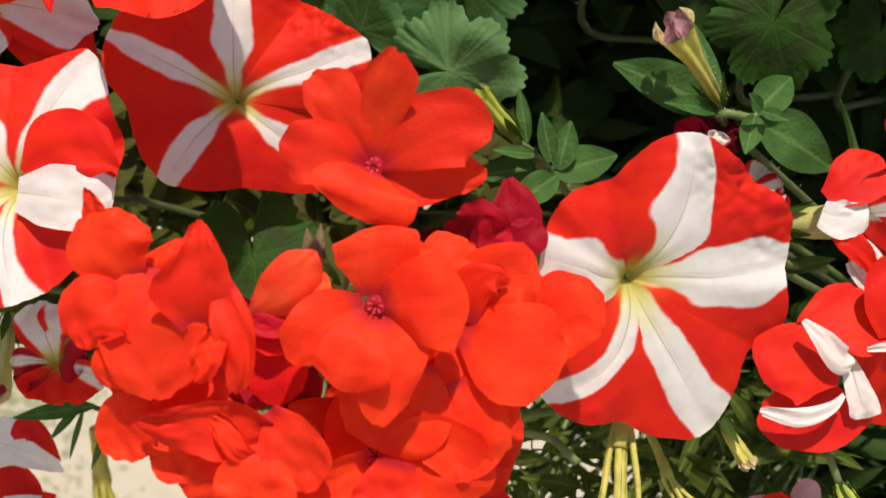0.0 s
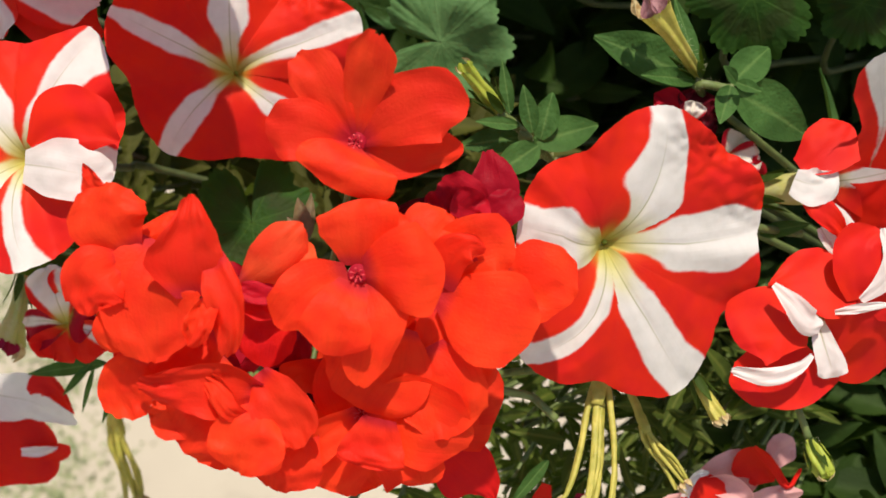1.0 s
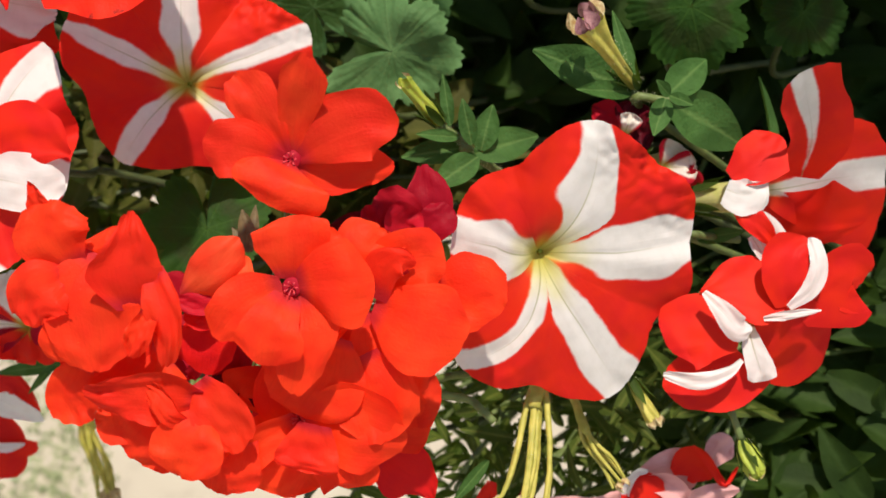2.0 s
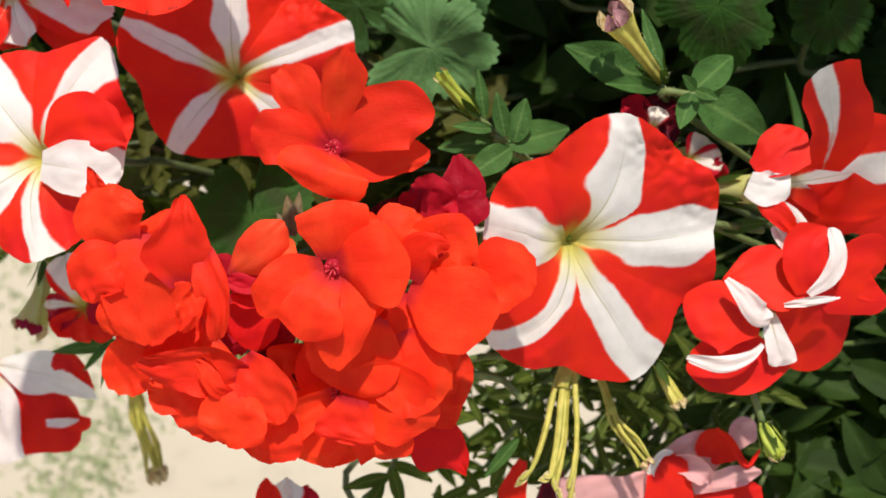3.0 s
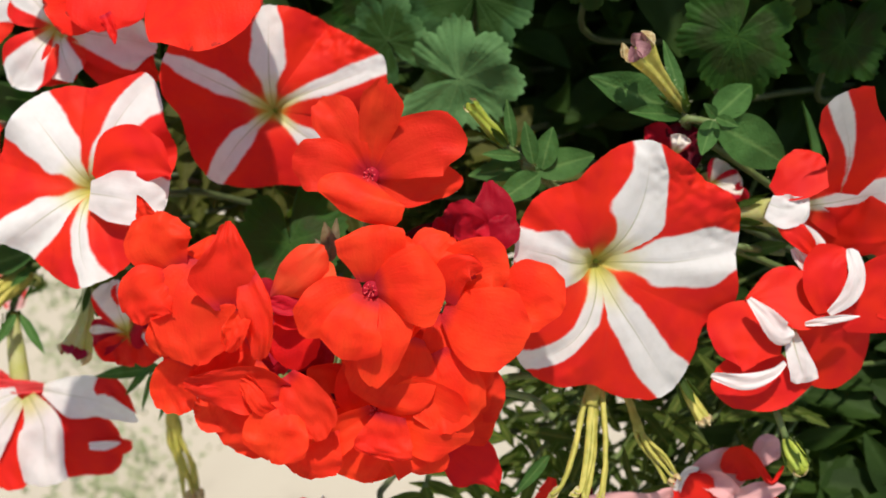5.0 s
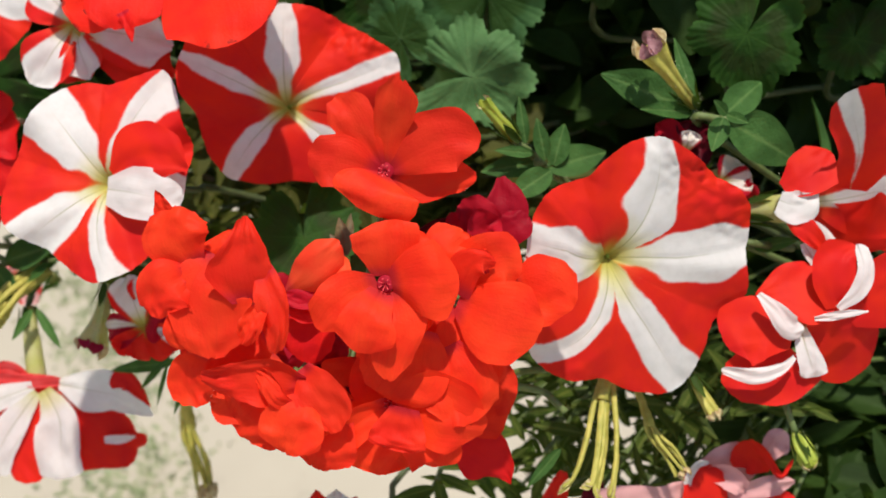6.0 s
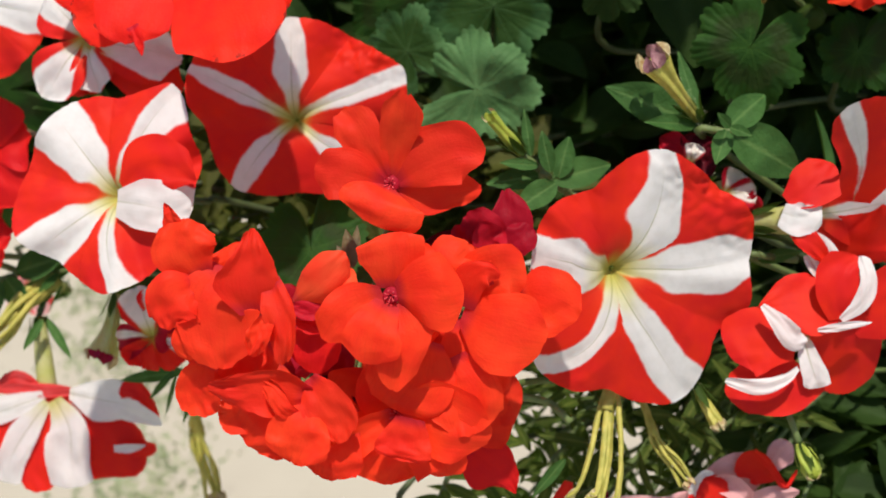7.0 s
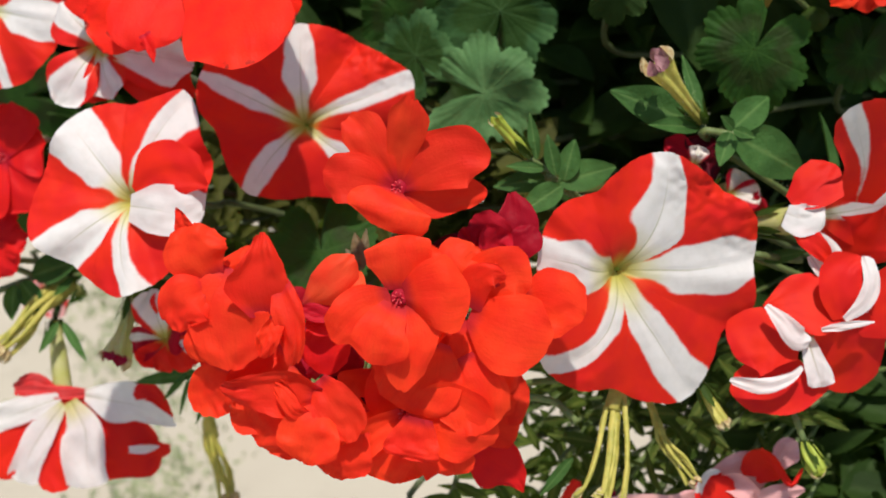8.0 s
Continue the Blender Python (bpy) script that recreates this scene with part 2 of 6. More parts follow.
def tube(bm, points, radii, sides=8, n=6, rough=0.0):
    """A round stem along the points, with a radius at each point."""
    line = curve(points, n)
    m = len(line)
    rows = []
    side = None
    for k, p in enumerate(line):
        ahead = (line[min(k + 1, m - 1)] - line[max(k - 1, 0)]).normalized()
        side = ahead.orthogonal() if side is None else (side - ahead * side.dot(ahead))
        side.normalize()
        other = ahead.cross(side)
        x = k / (m - 1) * (len(radii) - 1)
        i = min(int(x), len(radii) - 2)
        r = radii[i] + (radii[i + 1] - radii[i]) * (x - i)
        row = []
        for s in range(sides):
            a = 2 * math.pi * s / sides
            rr = r * (1 + rough * noise.noise(p * 400 + Vector((s * 3.1, 0, 0))))
            row.append((p + (side * math.cos(a) + other * math.sin(a)) * rr, ()))
        rows.append(row)
    before = len(bm.verts)
    sheet(bm, rows, True)
    bm.verts.ensure_lookup_table()
    bm.faces.new(bm.verts[before:before + sides][::-1])
    bm.faces.new(bm.verts[-sides:])
    return bm


def stem_part(name, parent, points, radii, material, label="", sides=8):
    return part(name, tube(bmesh.new(), points, radii, sides), material, parent, label)


def hairs(parent, points, radius, count, length, seed):
    """Short fine hairs standing off a stem."""
    r = random.Random(seed)
    line = curve(points, 12)
    bm = bmesh.new()
    for _ in range(count):
        k = r.randrange(len(line) - 1)
        p = line[k].lerp(line[k + 1], r.random())
        d = (line[k + 1] - line[k]).normalized()
        out = Vector((r.gauss(0, 1), r.gauss(0, 1), r.gauss(0, 1)))
        out = (out - d * out.dot(d)).normalized()
        a = p + out * radius * 0.8
        b = a + out * length * r.uniform(0.6, 1.2) + d * length * r.uniform(-0.3, 0.3)
        s = out.cross(d) * 0.00007
        q = d * 0.00007
        v = [bm.verts.new(x) for x in (a + s, a - s, a + q, b)]
        for f in ((0, 1, 3), (1, 2, 3), (2, 0, 3)):
            bm.faces.new([v[i] for i in f])
    return part("hairs", bm, HAIR, parent, kind="stuff")


def wave(x, y, s, seed):
    return noise.noise(Vector((x * s + seed * 7.3, y * s - seed * 3.1, seed * 1.7)))


# ---- flowers ----
def along(values, x):
    """A smooth run through values at even steps, x from 0 to 1."""
    k = min(max(x, 0.0), 1.0) * (len(values) - 1)
    i = min(int(k), len(values) - 2)
    t = k - i
    b, c = values[i], values[i + 1]
    a = values[i - 1] if i else 2 * b - c
    d = values[i + 2] if i + 2 < len(values) else 2 * c - b
    return 0.5 * (2 * b + (c - a) * t + (2 * a - 5 * b + 4 * c - d) * t * t + (3 * b - a - 3 * c + d) * t ** 3)


def between(keys, values, x):
    """Straight run between uneven keys."""
    if x <= keys[0]:
        return values[0]
    for k0, k1, a, b in zip(keys, keys[1:], values, values[1:]):
        if x <= k1:
            u = (x - k0) / (k1 - k0)
            return a + (b - a) * u * u * (3 - 2 * u)
    return values[-1]


def rim_reach(outline, th):
    """How far the rim lies from the throat in the direction th, between (degrees, mm) pairs given in rising order."""
    n = len(outline)
    for k in range(n):
        a, b = outline[k], outline[(k + 1) % n]
        span = (b[0] - a[0]) % 360
        d = (th - a[0]) % 360
        if d <= span:
            t = d / span
            before, after = outline[k - 1], outline[(k + 2) % n]
            m0 = (b[1] - before[1]) / ((b[0] - before[0]) % 360) * span
            m1 = (after[1] - a[1]) / ((after[0] - a[0]) % 360) * span
            return (2 * t ** 3 - 3 * t * t + 1) * a[1] + (t ** 3 - 2 * t * t + t) * m0 + (3 * t * t - 2 * t ** 3) * b[1] + (t ** 3 - t * t) * m1
    return outline[0][1]


STEPS = (0.0, 0.2, 0.5, 0.8, 1.0)


def star_mesh(c, outline, ribs, tilt, cup, ruffle, throat, reflex, seed, crumple=(), swell=()):
    """An open petunia disc. outline: the rim as (degrees, mm). A rib: its direction near the throat, half way and at the rim, the white
    band's widths to the left and to the right of it at four steps outwards (mm), and how far its lobe stands forward.
    crumple: stretches of puckered rim (degrees, half width, mm); swell: the same, smooth."""
    bm = bmesh.new()
    sides, rings = 288, 40
    rows = []
    for j in range(rings + 1):
        s = (j / rings) ** 0.9
        row = []
        for i in range(sides):
            th = 360.0 * i / sides
            a = radians(th)
            ca, sa = math.cos(a), math.sin(a)
            reach = rim_reach(outline, th) * (1 + 0.008 * wave(ca * 9, sa * 9, 2.0, seed) + 0.006 * wave(ca * 30, sa * 30, 2.0, seed))
            r = s * reach
            x, z = r * ca, r * sa
            best = None
            for angles, left, right, lift in ribs:
                at = angles[0] + (angles[1] - angles[0]) * min(1.0, max(0.0, (s - 0.15) / 0.35)) + (angles[2] - angles[1]) * max(0.0, (s - 0.5) / 0.5)
                d = (th - at + 180) % 360 - 180
                if best is None or abs(d) < abs(best[0]):
                    best = (d, left if d > 0 else right, lift)
            d, widths, lift = best
            f = min(1.0, abs(d) / 36)
            gap = r * math.sin(radians(max(-88.0, min(88.0, d))))
            h = throat * (1 - math.exp(-s / 0.13)) - throat
            h += cup * s - reflex * s * s + lift * s ** 1.6 * (1 - f * f) - 1.6 * s * s * f ** 3
            h += ruffle * s * s * (wave(ca, sa, 2.3, seed) * 2 + 0.35 * math.sin(a * 11 + seed * 2 + s * 3))
            h += 0.45 * s ** 3 * wave(x, z, 0.28, seed + 11) + 0.5 * s * wave(x * 0.11, z * 0.11, 1.0, seed + 5)
            h += tilt[0] * x + tilt[1] * z
            h -= 0.6 * min(1.0, 2 * s) * math.exp(-(gap / (0.6 + 1.6 * s)) ** 2) * (1 - 0.5 * s)
            h += 0.4 * s * wave(gap * 0.22, s * 1.3, 1.0, seed + 9)
            for mid, half, high in crumple:
                q = math.exp(-(((th - mid + 180) % 360 - 180) / half) ** 2) * max(0.0, (s - 0.55) / 0.45) ** 1.3
                h += high * q * (0.35 + 1.1 * abs(wave(x, z, 0.17, seed + 4)) + 0.5 * wave(x, z, 0.5, seed + 6))
            for mid, half, high in swell:
                h += high * math.exp(-(((th - mid + 180) % 360 - 180) / half) ** 2) * s ** 1.5
            band = between(STEPS, (0.3 * widths[0], *widths), s) - abs(gap) + 0.5 * s * wave(gap * 0.2 + th * 0.03, s * 5, 1.0, seed + 2)
            row.append((Vector((c[0] + x * 0.001, c[1] - h * 0.001, c[2] + z * 0.001)), (band, gap, s)))
        rows.append(row)
    return sheet(bm, rows, True, ("band", "rib", "out"))


def lobe_mesh(c, run, seed=1, stripe=None, all_white=False, blunt=0.24, ruffle=0.8, curl=(0.0, 0.0), rag=0.5, away=0.3, crease=0.3, lean=(0.0, 0.0), crimp=0.35):
    """A petal or lobe along a curved line. run: stations (x, z, forward, width to the left, width to the right) from foot to tip, in mm from c.
    stripe: (offset to the left, half width) of a white band at each station; blunt: how far the tip is rounded; curl: left and right edges forward; lean: forward per mm to the right and up; crimp: fine puckers."""
    bm = bmesh.new()
    xs, zs, fs, ls, rs = zip(*run)
    nt, nv = 22, 16
    size = max(max(ls), max(rs))
    rows = []
    for j in range(nt + 1):
        row = []
        for i in range(nv + 1):
            v = 2 * i / nv - 1
            u = j / nt
            far = 1 - blunt * abs(v) ** 2.4 + 0.05 * rag * wave(v * 1.6, 0.2, 1.6, seed) + 0.03 * rag * wave(v * 6, 0.4, 1.6, seed)
            t = u * far
            x, z = along(xs, t), along(zs, t)
            t2 = max(t, 0.01)
            dx, dz = along(xs, t2 + 0.01) - along(xs, t2 - 0.01), along(zs, t2 + 0.01) - along(zs, t2 - 0.01)
            size_d = math.hypot(dx, dz) or 1.0
            nx, nz = -dz / size_d, dx / size_d
            w = max(0.15, along(ls if v > 0 else rs, t)) * v
            w *= 1 + 0.06 * wave(t * 3.0, v, 2.0, seed) + 0.025 * rag * wave(t * 11.0, v, 1.3, seed + 5)
            h = along(fs, t) + (curl[0] if v > 0 else curl[1]) * v * v + lean[0] * (x + nx * w) + lean[1] * (z + nz * w)
            h += ruffle * (0.2 + u) * (1.5 * wave(t * 1.6, v * 0.8, 1.5, seed) + 0.5 * abs(v) * math.sin(v * 5 + t * 8 + seed))
            h += 0.05 * size * u * wave(t * 3.4, v * 2.2, 1.4, seed + 3)
            h += crimp * (0.25 + u) * (wave(t * 4.5, v * 2.6, 1.3, seed + 8) + 0.5 * abs(v) ** 3 * wave(t * 12, v, 1.5, seed + 7))
            h -= crease * math.exp(-(w / (0.6 + 0.07 * size)) ** 2) * (1 - 0.7 * u)
            gap, band = (w, 9.0) if all_white else (9.0, -9.0)
            if stripe:
                gap = w - along([q[0] for q in stripe], t)
                band = along([q[1] for q in stripe], t) - abs(gap)
            row.append((Vector((c[0] + (x + nx * w) * 0.001, c[1] - h * 0.001, c[2] + (z + nz * w) * 0.001)), (u, v, band, gap, away + (1 - away) * u)))
        rows.append(row)
    return sheet(bm, rows, False, ("along", "across", "band", "rib", "out"))


def lobes_on(root, c, runs, material, name="lobe", seed=1):
    """Each run as a sheet of its own under its flower."""
    for k, run in enumerate(runs):
        spec = dict(run[-1])
        use = spec.pop("material", material)
        part(name, lobe_mesh(c, run[:-1], seed=seed * 10 + k, **spec), use, root)


def sepals(bm, p, axis, length, count=5, width=0.0022, spread=0.5, foot=0.0015):
    """Narrow green calyx lobes round the foot of a flower tube, pointing along the axis."""
    axis = Vector(axis).normalized()
    u = axis.orthogonal().normalized()
    w = axis.cross(u)
    for k in range(count):
        a = 2 * math.pi * k / count + 0.4
        out = u * math.cos(a) + w * math.sin(a)
        flat = axis.cross(out)
        rows = []
        for j in range(7):
            t = j / 6
            mid = Vector(p) + axis * length * t + out * (foot + length * spread * t * t)
            half = width * math.sin(math.pi * min(0.97, 0.18 + 0.8 * t))
            rows.append([(mid + flat * half * v + out * half * 0.4 * v * v, (0.0, t)) for v in (-1, -0.5, 0, 0.5, 1)])
        sheet(bm, rows, False, ("vein", "out"))
    return bm


def petunia(c, outline, ribs, label, tilt=(0.0, 0.0), cup=3.0, ruffle=2.2, throat=9.0, reflex=4.0, seed=1, back=None, stem=(), material=PETUNIA, tube_r=0.0042, crumple=(), swell=(), folds=()):
    """A petunia: striped corolla, flower tube, calyx, stalk, and the stigma in the throat; folds are lobes that turn over it."""
    c = Vector(c)
    root = thing("petunia_flower", c, label, "petunia", "striped petunia flowers")
    part("corolla", star_mesh(c, outline, ribs, tilt, cup, ruffle, throat, reflex, seed, crumple, swell), material, root)
    lobes_on(root, c, folds, material, seed=seed)
    mouth = c + Vector((0, throat * 0.001 - 0.001, 0))
    back = Vector(back) if back is not None else c + Vector((0.004, 0.040, -0.004))
    mid = mouth.lerp(back, 0.5) + Vector((0, 0, 0.002))
    part("flower_tube", tube(bmesh.new(), [mouth, mid, back], [tube_r * 0.6, tube_r * 0.75, tube_r * 0.5], 12), TUBE, root, "pale yellow-green flower tube")
    part("calyx", sepals(bmesh.new(), back, mouth - back, 0.014), PETUNIA_LEAF, root)
    bm = bmesh.new()
    bmesh.ops.create_icosphere(bm, subdivisions=2, radius=0.0011, matrix=Matrix.Translation(c + Vector((0.0006, throat * 0.0009, 0.0004))))
    part("stigma", bm, LIME, root, "small green stigma in the throat")
    line = [back, *stem]
    if len(line) > 1:
        stem_part("stalk", root, line, [0.0013] * len(line), SHADE_STEM)
    return root


def flower_foot(root, c, back, stem, tube_r):
    """The tube, calyx and stalk behind a flower."""
    back = Vector(back)
    mouth = c + Vector((0, 0.007, 0))
    mid = mouth.lerp(back, 0.5)
    part("flower_tube", tube(bmesh.new(), [mouth, mid, back], [tube_r * 0.9, tube_r * 0.8, tube_r * 0.5], 12), TUBE, root, "pale yellow-green flower tube")
    part("calyx", sepals(bmesh.new(), back, mouth - back, 0.010, 5, 0.0016, 0.3, tube_r * 0.7), MID_LEAF, root)
    line = [back, *stem]
    stem_part("stalk", root, line, [0.0013] * len(line), SHADE_STEM)


def folded_petunia(c, runs, label, back, stem=(), material=PETUNIA, seed=1, tube_r=0.0045):
    """A petunia seen from the side or folded: each lobe its own curved sheet."""
    c = Vector(c)
    root = thing("petunia_flower", c, label, "petunia", "striped petunia flowers")
    lobes_on(root, c, runs, material, seed=seed)
    flower_foot(root, c, back, stem, tube_r)
    return root


def lobed_petunia(c, lobes, label, back, stem=(), material=PETUNIA, seed=1, tube_r=0.0045):
    """A petunia whose five lobes fold over one another: each lobe its own sheet round the throat."""
    c = Vector(c)
    root = thing("petunia_flower", c, label, "petunia", "striped petunia flowers")
    for k, p in enumerate(lobes):
        spec = dict(p[-1])
        use = spec.pop("material", material)
        part("lobe", petal_mesh(c, *p[:-1], seed=seed * 10 + k, **{"ruffle": 1.3, "base": 0.6 * k, **spec}), use, root)
    flower_foot(root, c, back, stem, tube_r)
    return root


def petal_mesh(c, angle, length, width, lift=0.0, arch=2.0, cup=1.5, ruffle=1.05, tip=0.0, fold=0.0, seed=1, base=0.0, twist=0.0, rag=0.6, away=0.0, shift=(0.0, 0.0), stripe=None):
    """One spoon-shaped petal from the floret's centre (angle in degrees; lengths in mm). lift: how far its end comes forward;
    arch: its swell; cup: raised sides; tip: point (plus) or notch (minus); fold: sides folded forward; twist: one side forward."""
    bm = bmesh.new()
    ca, sa = math.cos(radians(angle)), math.sin(radians(angle))
    nt, nv = 22, 18
    twist += 3.0 * wave(seed * 0.37, 0.1, 1.0, seed)
    arch += 1.5 * wave(0.2, seed * 0.53, 1.0, seed)
    rows = []
    for j in range(nt + 1):
        t = j / nt
        body = 0.14 + 0.86 * math.sin(math.pi / 2 * t / 0.66) if t < 0.66 else 1.0
        end = max(0.0, 1 - ((t - 0.66) / 0.34) ** 2.3) ** 0.5 if t > 0.66 else 1.0
        half = 0.5 * width * body * max(end, 0.36) * (1 + 0.10 * wave(t * 1.5, 0.7, 2.0, seed))
        row = []
        for i in range(nv + 1):
            v = 2 * i / nv - 1
            along = length * (t + tip * t ** 6 * (1 - abs(v)) + t ** 4 * (0.05 * rag * wave(v * 1.3, 0.2, 1.6, seed) + 0.025 * rag * wave(v * 5, 0.4, 1.6, seed) - 0.055 * v * v))
            across = half * v * (1 - 0.35 * fold * abs(v)) + 0.05 * width * t * wave(t, 0.3, 2.0, seed)
            h = lift * t + arch * math.sin(math.pi * min(1, t * 1.05)) + cup * v * v * (0.3 + t) + fold * width * 0.4 * v * v
            h += ruffle * t * (1.6 * wave(t * 1.2, v, 1.5, seed) + 0.7 * abs(v) * math.sin(v * 5 + t * 9 + seed)) + twist * v * t + base
            h += 1.5 * ruffle * t * wave(t * 2.6, v * 1.8, 1.3, seed + 3) - 0.5 * math.exp(-(v * half / 1.2) ** 2) * (1 - t)
            gap = across - stripe[0] * body if stripe else 9.0
            band = stripe[1] * min(1.0, 0.12 + 1.2 * t) - abs(gap) if stripe else -9.0
            row.append((Vector((c[0] + (along * ca - across * sa + shift[0]) * 0.001, c[1] - h * 0.001, c[2] + (along * sa + across * ca + shift[1]) * 0.001)), (t, v, band, gap, away + (1 - away) * t)))
        rows.append(row)
    return sheet(bm, rows, False, ("along", "across", "band", "rib", "out"))


def floret(head, c, petals, root_at, seed=1, material=GERANIUM, eye=True, runs=()):
    """One geranium floret of a head: its pedicel, its petals and stamens."""
    c = Vector(c)
    back = c + Vector((0, 0.006, -0.002))
    mid = back.lerp(Vector(root_at), 0.5) + Vector((0, 0.004, 0.002))
    fl = part("floret", tube(bmesh.new(), [c + Vector((0, 0.001, 0)), back, mid, root_at], [0.0010, 0.0013, 0.0008, 0.0009], 8), STEM, head)
    for k, p in enumerate(petals):
        spec = p[-1] if isinstance(p[-1], dict) else {}
        nums = [x for x in p if not isinstance(x, dict)]
        spec = dict(spec)
        use = spec.pop("material", material)
        part("petal", petal_mesh(c, *nums, seed=seed * 10 + k, **{"base": k * 0.35, **spec}), use, fl)
    lobes_on(fl, c, runs, material, "petal", seed)
    if eye:
        bm = bmesh.new()
        bmesh.ops.create_uvsphere(bm, u_segments=14, v_segments=8, radius=0.0026, matrix=Matrix.Translation(c + Vector((0, -0.0002, 0))) @ Matrix.Diagonal((1, 0.3, 1, 1)))
        part("eye", bm, GERANIUM_DEEP, fl, "dark red eye")
        r = random.Random(seed)
        for k in range(7):
            bm = bmesh.new()
            a = 2 * math.pi * k / 7
            tip = c + Vector((math.cos(a) * 0.0016, -0.0026 - r.random() * 0.0012, math.sin(a) * 0.0016))
            tube(bm, [c, tip], [0.0002, 0.00018], 5, 2)
            bmesh.ops.create_icosphere(bm, subdivisions=1, radius=0.00036, matrix=Matrix.Translation(tip))
            part("stamen", bm, ANTHER, fl, "dark red stamen")
    return fl


def geranium_leaf_mesh(c, radius, stalk, tilt=(0.0, 0.0), fold=2.5, seed=1, dish=3.0):
    """A round leaf of uneven lobes with a finely toothed margin and palmate veins; stalk is the angle of its open notch."""
    bm = bmesh.new()
    r0 = random.Random(seed)
    sides, rings = 216, 18
    ribs = [(stalk + 180 + k * 48 + r0.uniform(-9, 9), r0.uniform(0.80, 1.12), r0.uniform(-0.6, 1.0)) for k in (-3, -2, -1, 0, 1, 2, 3)]
    rows = []
    for j in range(rings + 1):
        s = max(0.012, j / rings)
        row = []
        for i in range(sides):
            th = 360.0 * i / sides
            d = (th - stalk + 180) % 360 - 180
            near, size, up = min((abs((th - a + 180) % 360 - 180), q, h) for a, q, h in ribs)
            both = sorted((abs((th - a + 180) % 360 - 180), q, h) for a, q, h in ribs)[:2]
            mixed = both[1][0] / max(1.0, both[0][0] + both[1][0])
            size = both[0][1] * mixed + both[1][1] * (1 - mixed)
            up = both[0][2] * mixed + both[1][2] * (1 - mixed)
            reach = radius * size * (1 - 0.66 * math.exp(-(d / 9) ** 2) - 0.20 * min(1.2, near / 24) ** 2.4)
            reach *= 1 + s * (0.07 * abs(math.cos(radians(th) * 21 + seed + 2 * wave(th * 0.02, 0.3, 1.0, seed))) - 0.03)
            reach *= 1 + 0.08 * wave(math.cos(radians(th)), math.sin(radians(th)), 1.5, seed)
            r = s * reach
            x, z = r * math.cos(radians(th)), r * math.sin(radians(th))
            h = tilt[0] * x + tilt[1] * z - dish * s * s + fold * s * (1.3 * up * s - 0.13 * math.cos(radians(min(near, 24) * 7.5)) + wave(x, z, 0.06, seed) * 2.0)
            h += 0.35 * s ** 4 * math.sin(radians(th) * 17 + seed) + 0.35 * s * wave(x, z, 0.35, seed)
            gap = r * math.sin(radians(min(near, 80)))
            v = max(0.0, 1 - gap / (0.22 + 0.5 * (1 - s)))
            side = (s * 5.2 - near / 24 * 1.5) % 1.0
            v = max(v, 0.5 * max(0.0, 1 - min(side, 1 - side) / 0.10) * min(1.0, near / 6))
            row.append((Vector((c[0] + x * 0.001, c[1] - h * 0.001, c[2] + z * 0.001)), (v, s)))
        rows.append(row)
    return sheet(bm, rows, True, ("vein", "out"))


def geranium_leaf(c, radius, stalk, label, foot, tilt=(0.0, 0.0), fold=2.5, seed=1, dish=3.0, material=GERANIUM_LEAF):
    c = Vector(c)
    root = thing("geranium_leaf", c, label, "leaf", "geranium leaves")
    part("blade", geranium_leaf_mesh(c, radius, stalk, tilt, fold, seed, dish), material, root)
    a = radians(stalk)
    low = c + Vector((math.cos(a) * 0.003, 0.045, math.sin(a) * 0.003 - 0.02))
    stem_part("leaf_stalk", root, [c + Vector((0, 0.0012, 0)), c + Vector((math.cos(a) * 0.001, 0.012, math.sin(a) * 0.001)), low, low.lerp(Vector(foot), 0.2), foot], [0.0011, 0.0012, 0.0013, 0.0014, 0.0016], SHADE_STEM)
    return root


def blade_mesh(bm, base, tip, width, face=(0, -1, 0), fold=0.25, droop=0.08, seed=1, nt=12, nv=4):
    """A pointed oval leaf from base to tip, with a midrib and side veins (metres)."""
    base, tip = Vector(base), Vector(tip)
    axis = tip - base
    length = axis.length
    axis.normalize()
    face = Vector(face)
    face = (face - axis * face.dot(axis)).normalized()
    side = axis.cross(face)
    rows = []
    for j in range(nt + 1):
        t = j / nt
        half = 0.5 * width * max(0.03, math.sin(math.pi * min(0.985, 0.05 + 0.95 * t ** 0.85)) ** 0.8)
        row = []
        for i in range(-nv, nv + 1):
            v = i / nv
            p = base + axis * length * t + side * half * v + face * (fold * half * v * v - droop * length * (t - 0.35) ** 2 + 0.05 * width * wave(t * 2, v, 1.5, seed))
            vein = max(0.0, 1 - abs(v) * half / 0.0005)
            lines = (t * 5.5 - abs(v) * 1.1) % 1.0
            vein = max(vein, 0.3 * max(0.0, 1 - min(lines, 1 - lines) / 0.12))
            row.append((p, (vein, t)))
        rows.append(row)
    return sheet(bm, rows, False, ("vein", "out"))


def shoot(line, leaves, label, radius=0.0013, hair=0, seed=1, material=PETUNIA_LEAF):
    """A petunia shoot: a stalk with oval leaves (base, tip, width, facing)."""
    root = thing("petunia_shoot", line[-1], label, "plant shoot", "petunia shoots")
    stem_part("stalk", root, line, [radius] * len(line), STEM)
    for k, (base, tip, width, face) in enumerate(leaves):
        part("leaf", blade_mesh(bmesh.new(), base, tip, width, face, seed=seed * 9 + k), material, root)
    if hair:
        hairs(root, line[:3], radius, hair, 0.0014, seed)
    return root


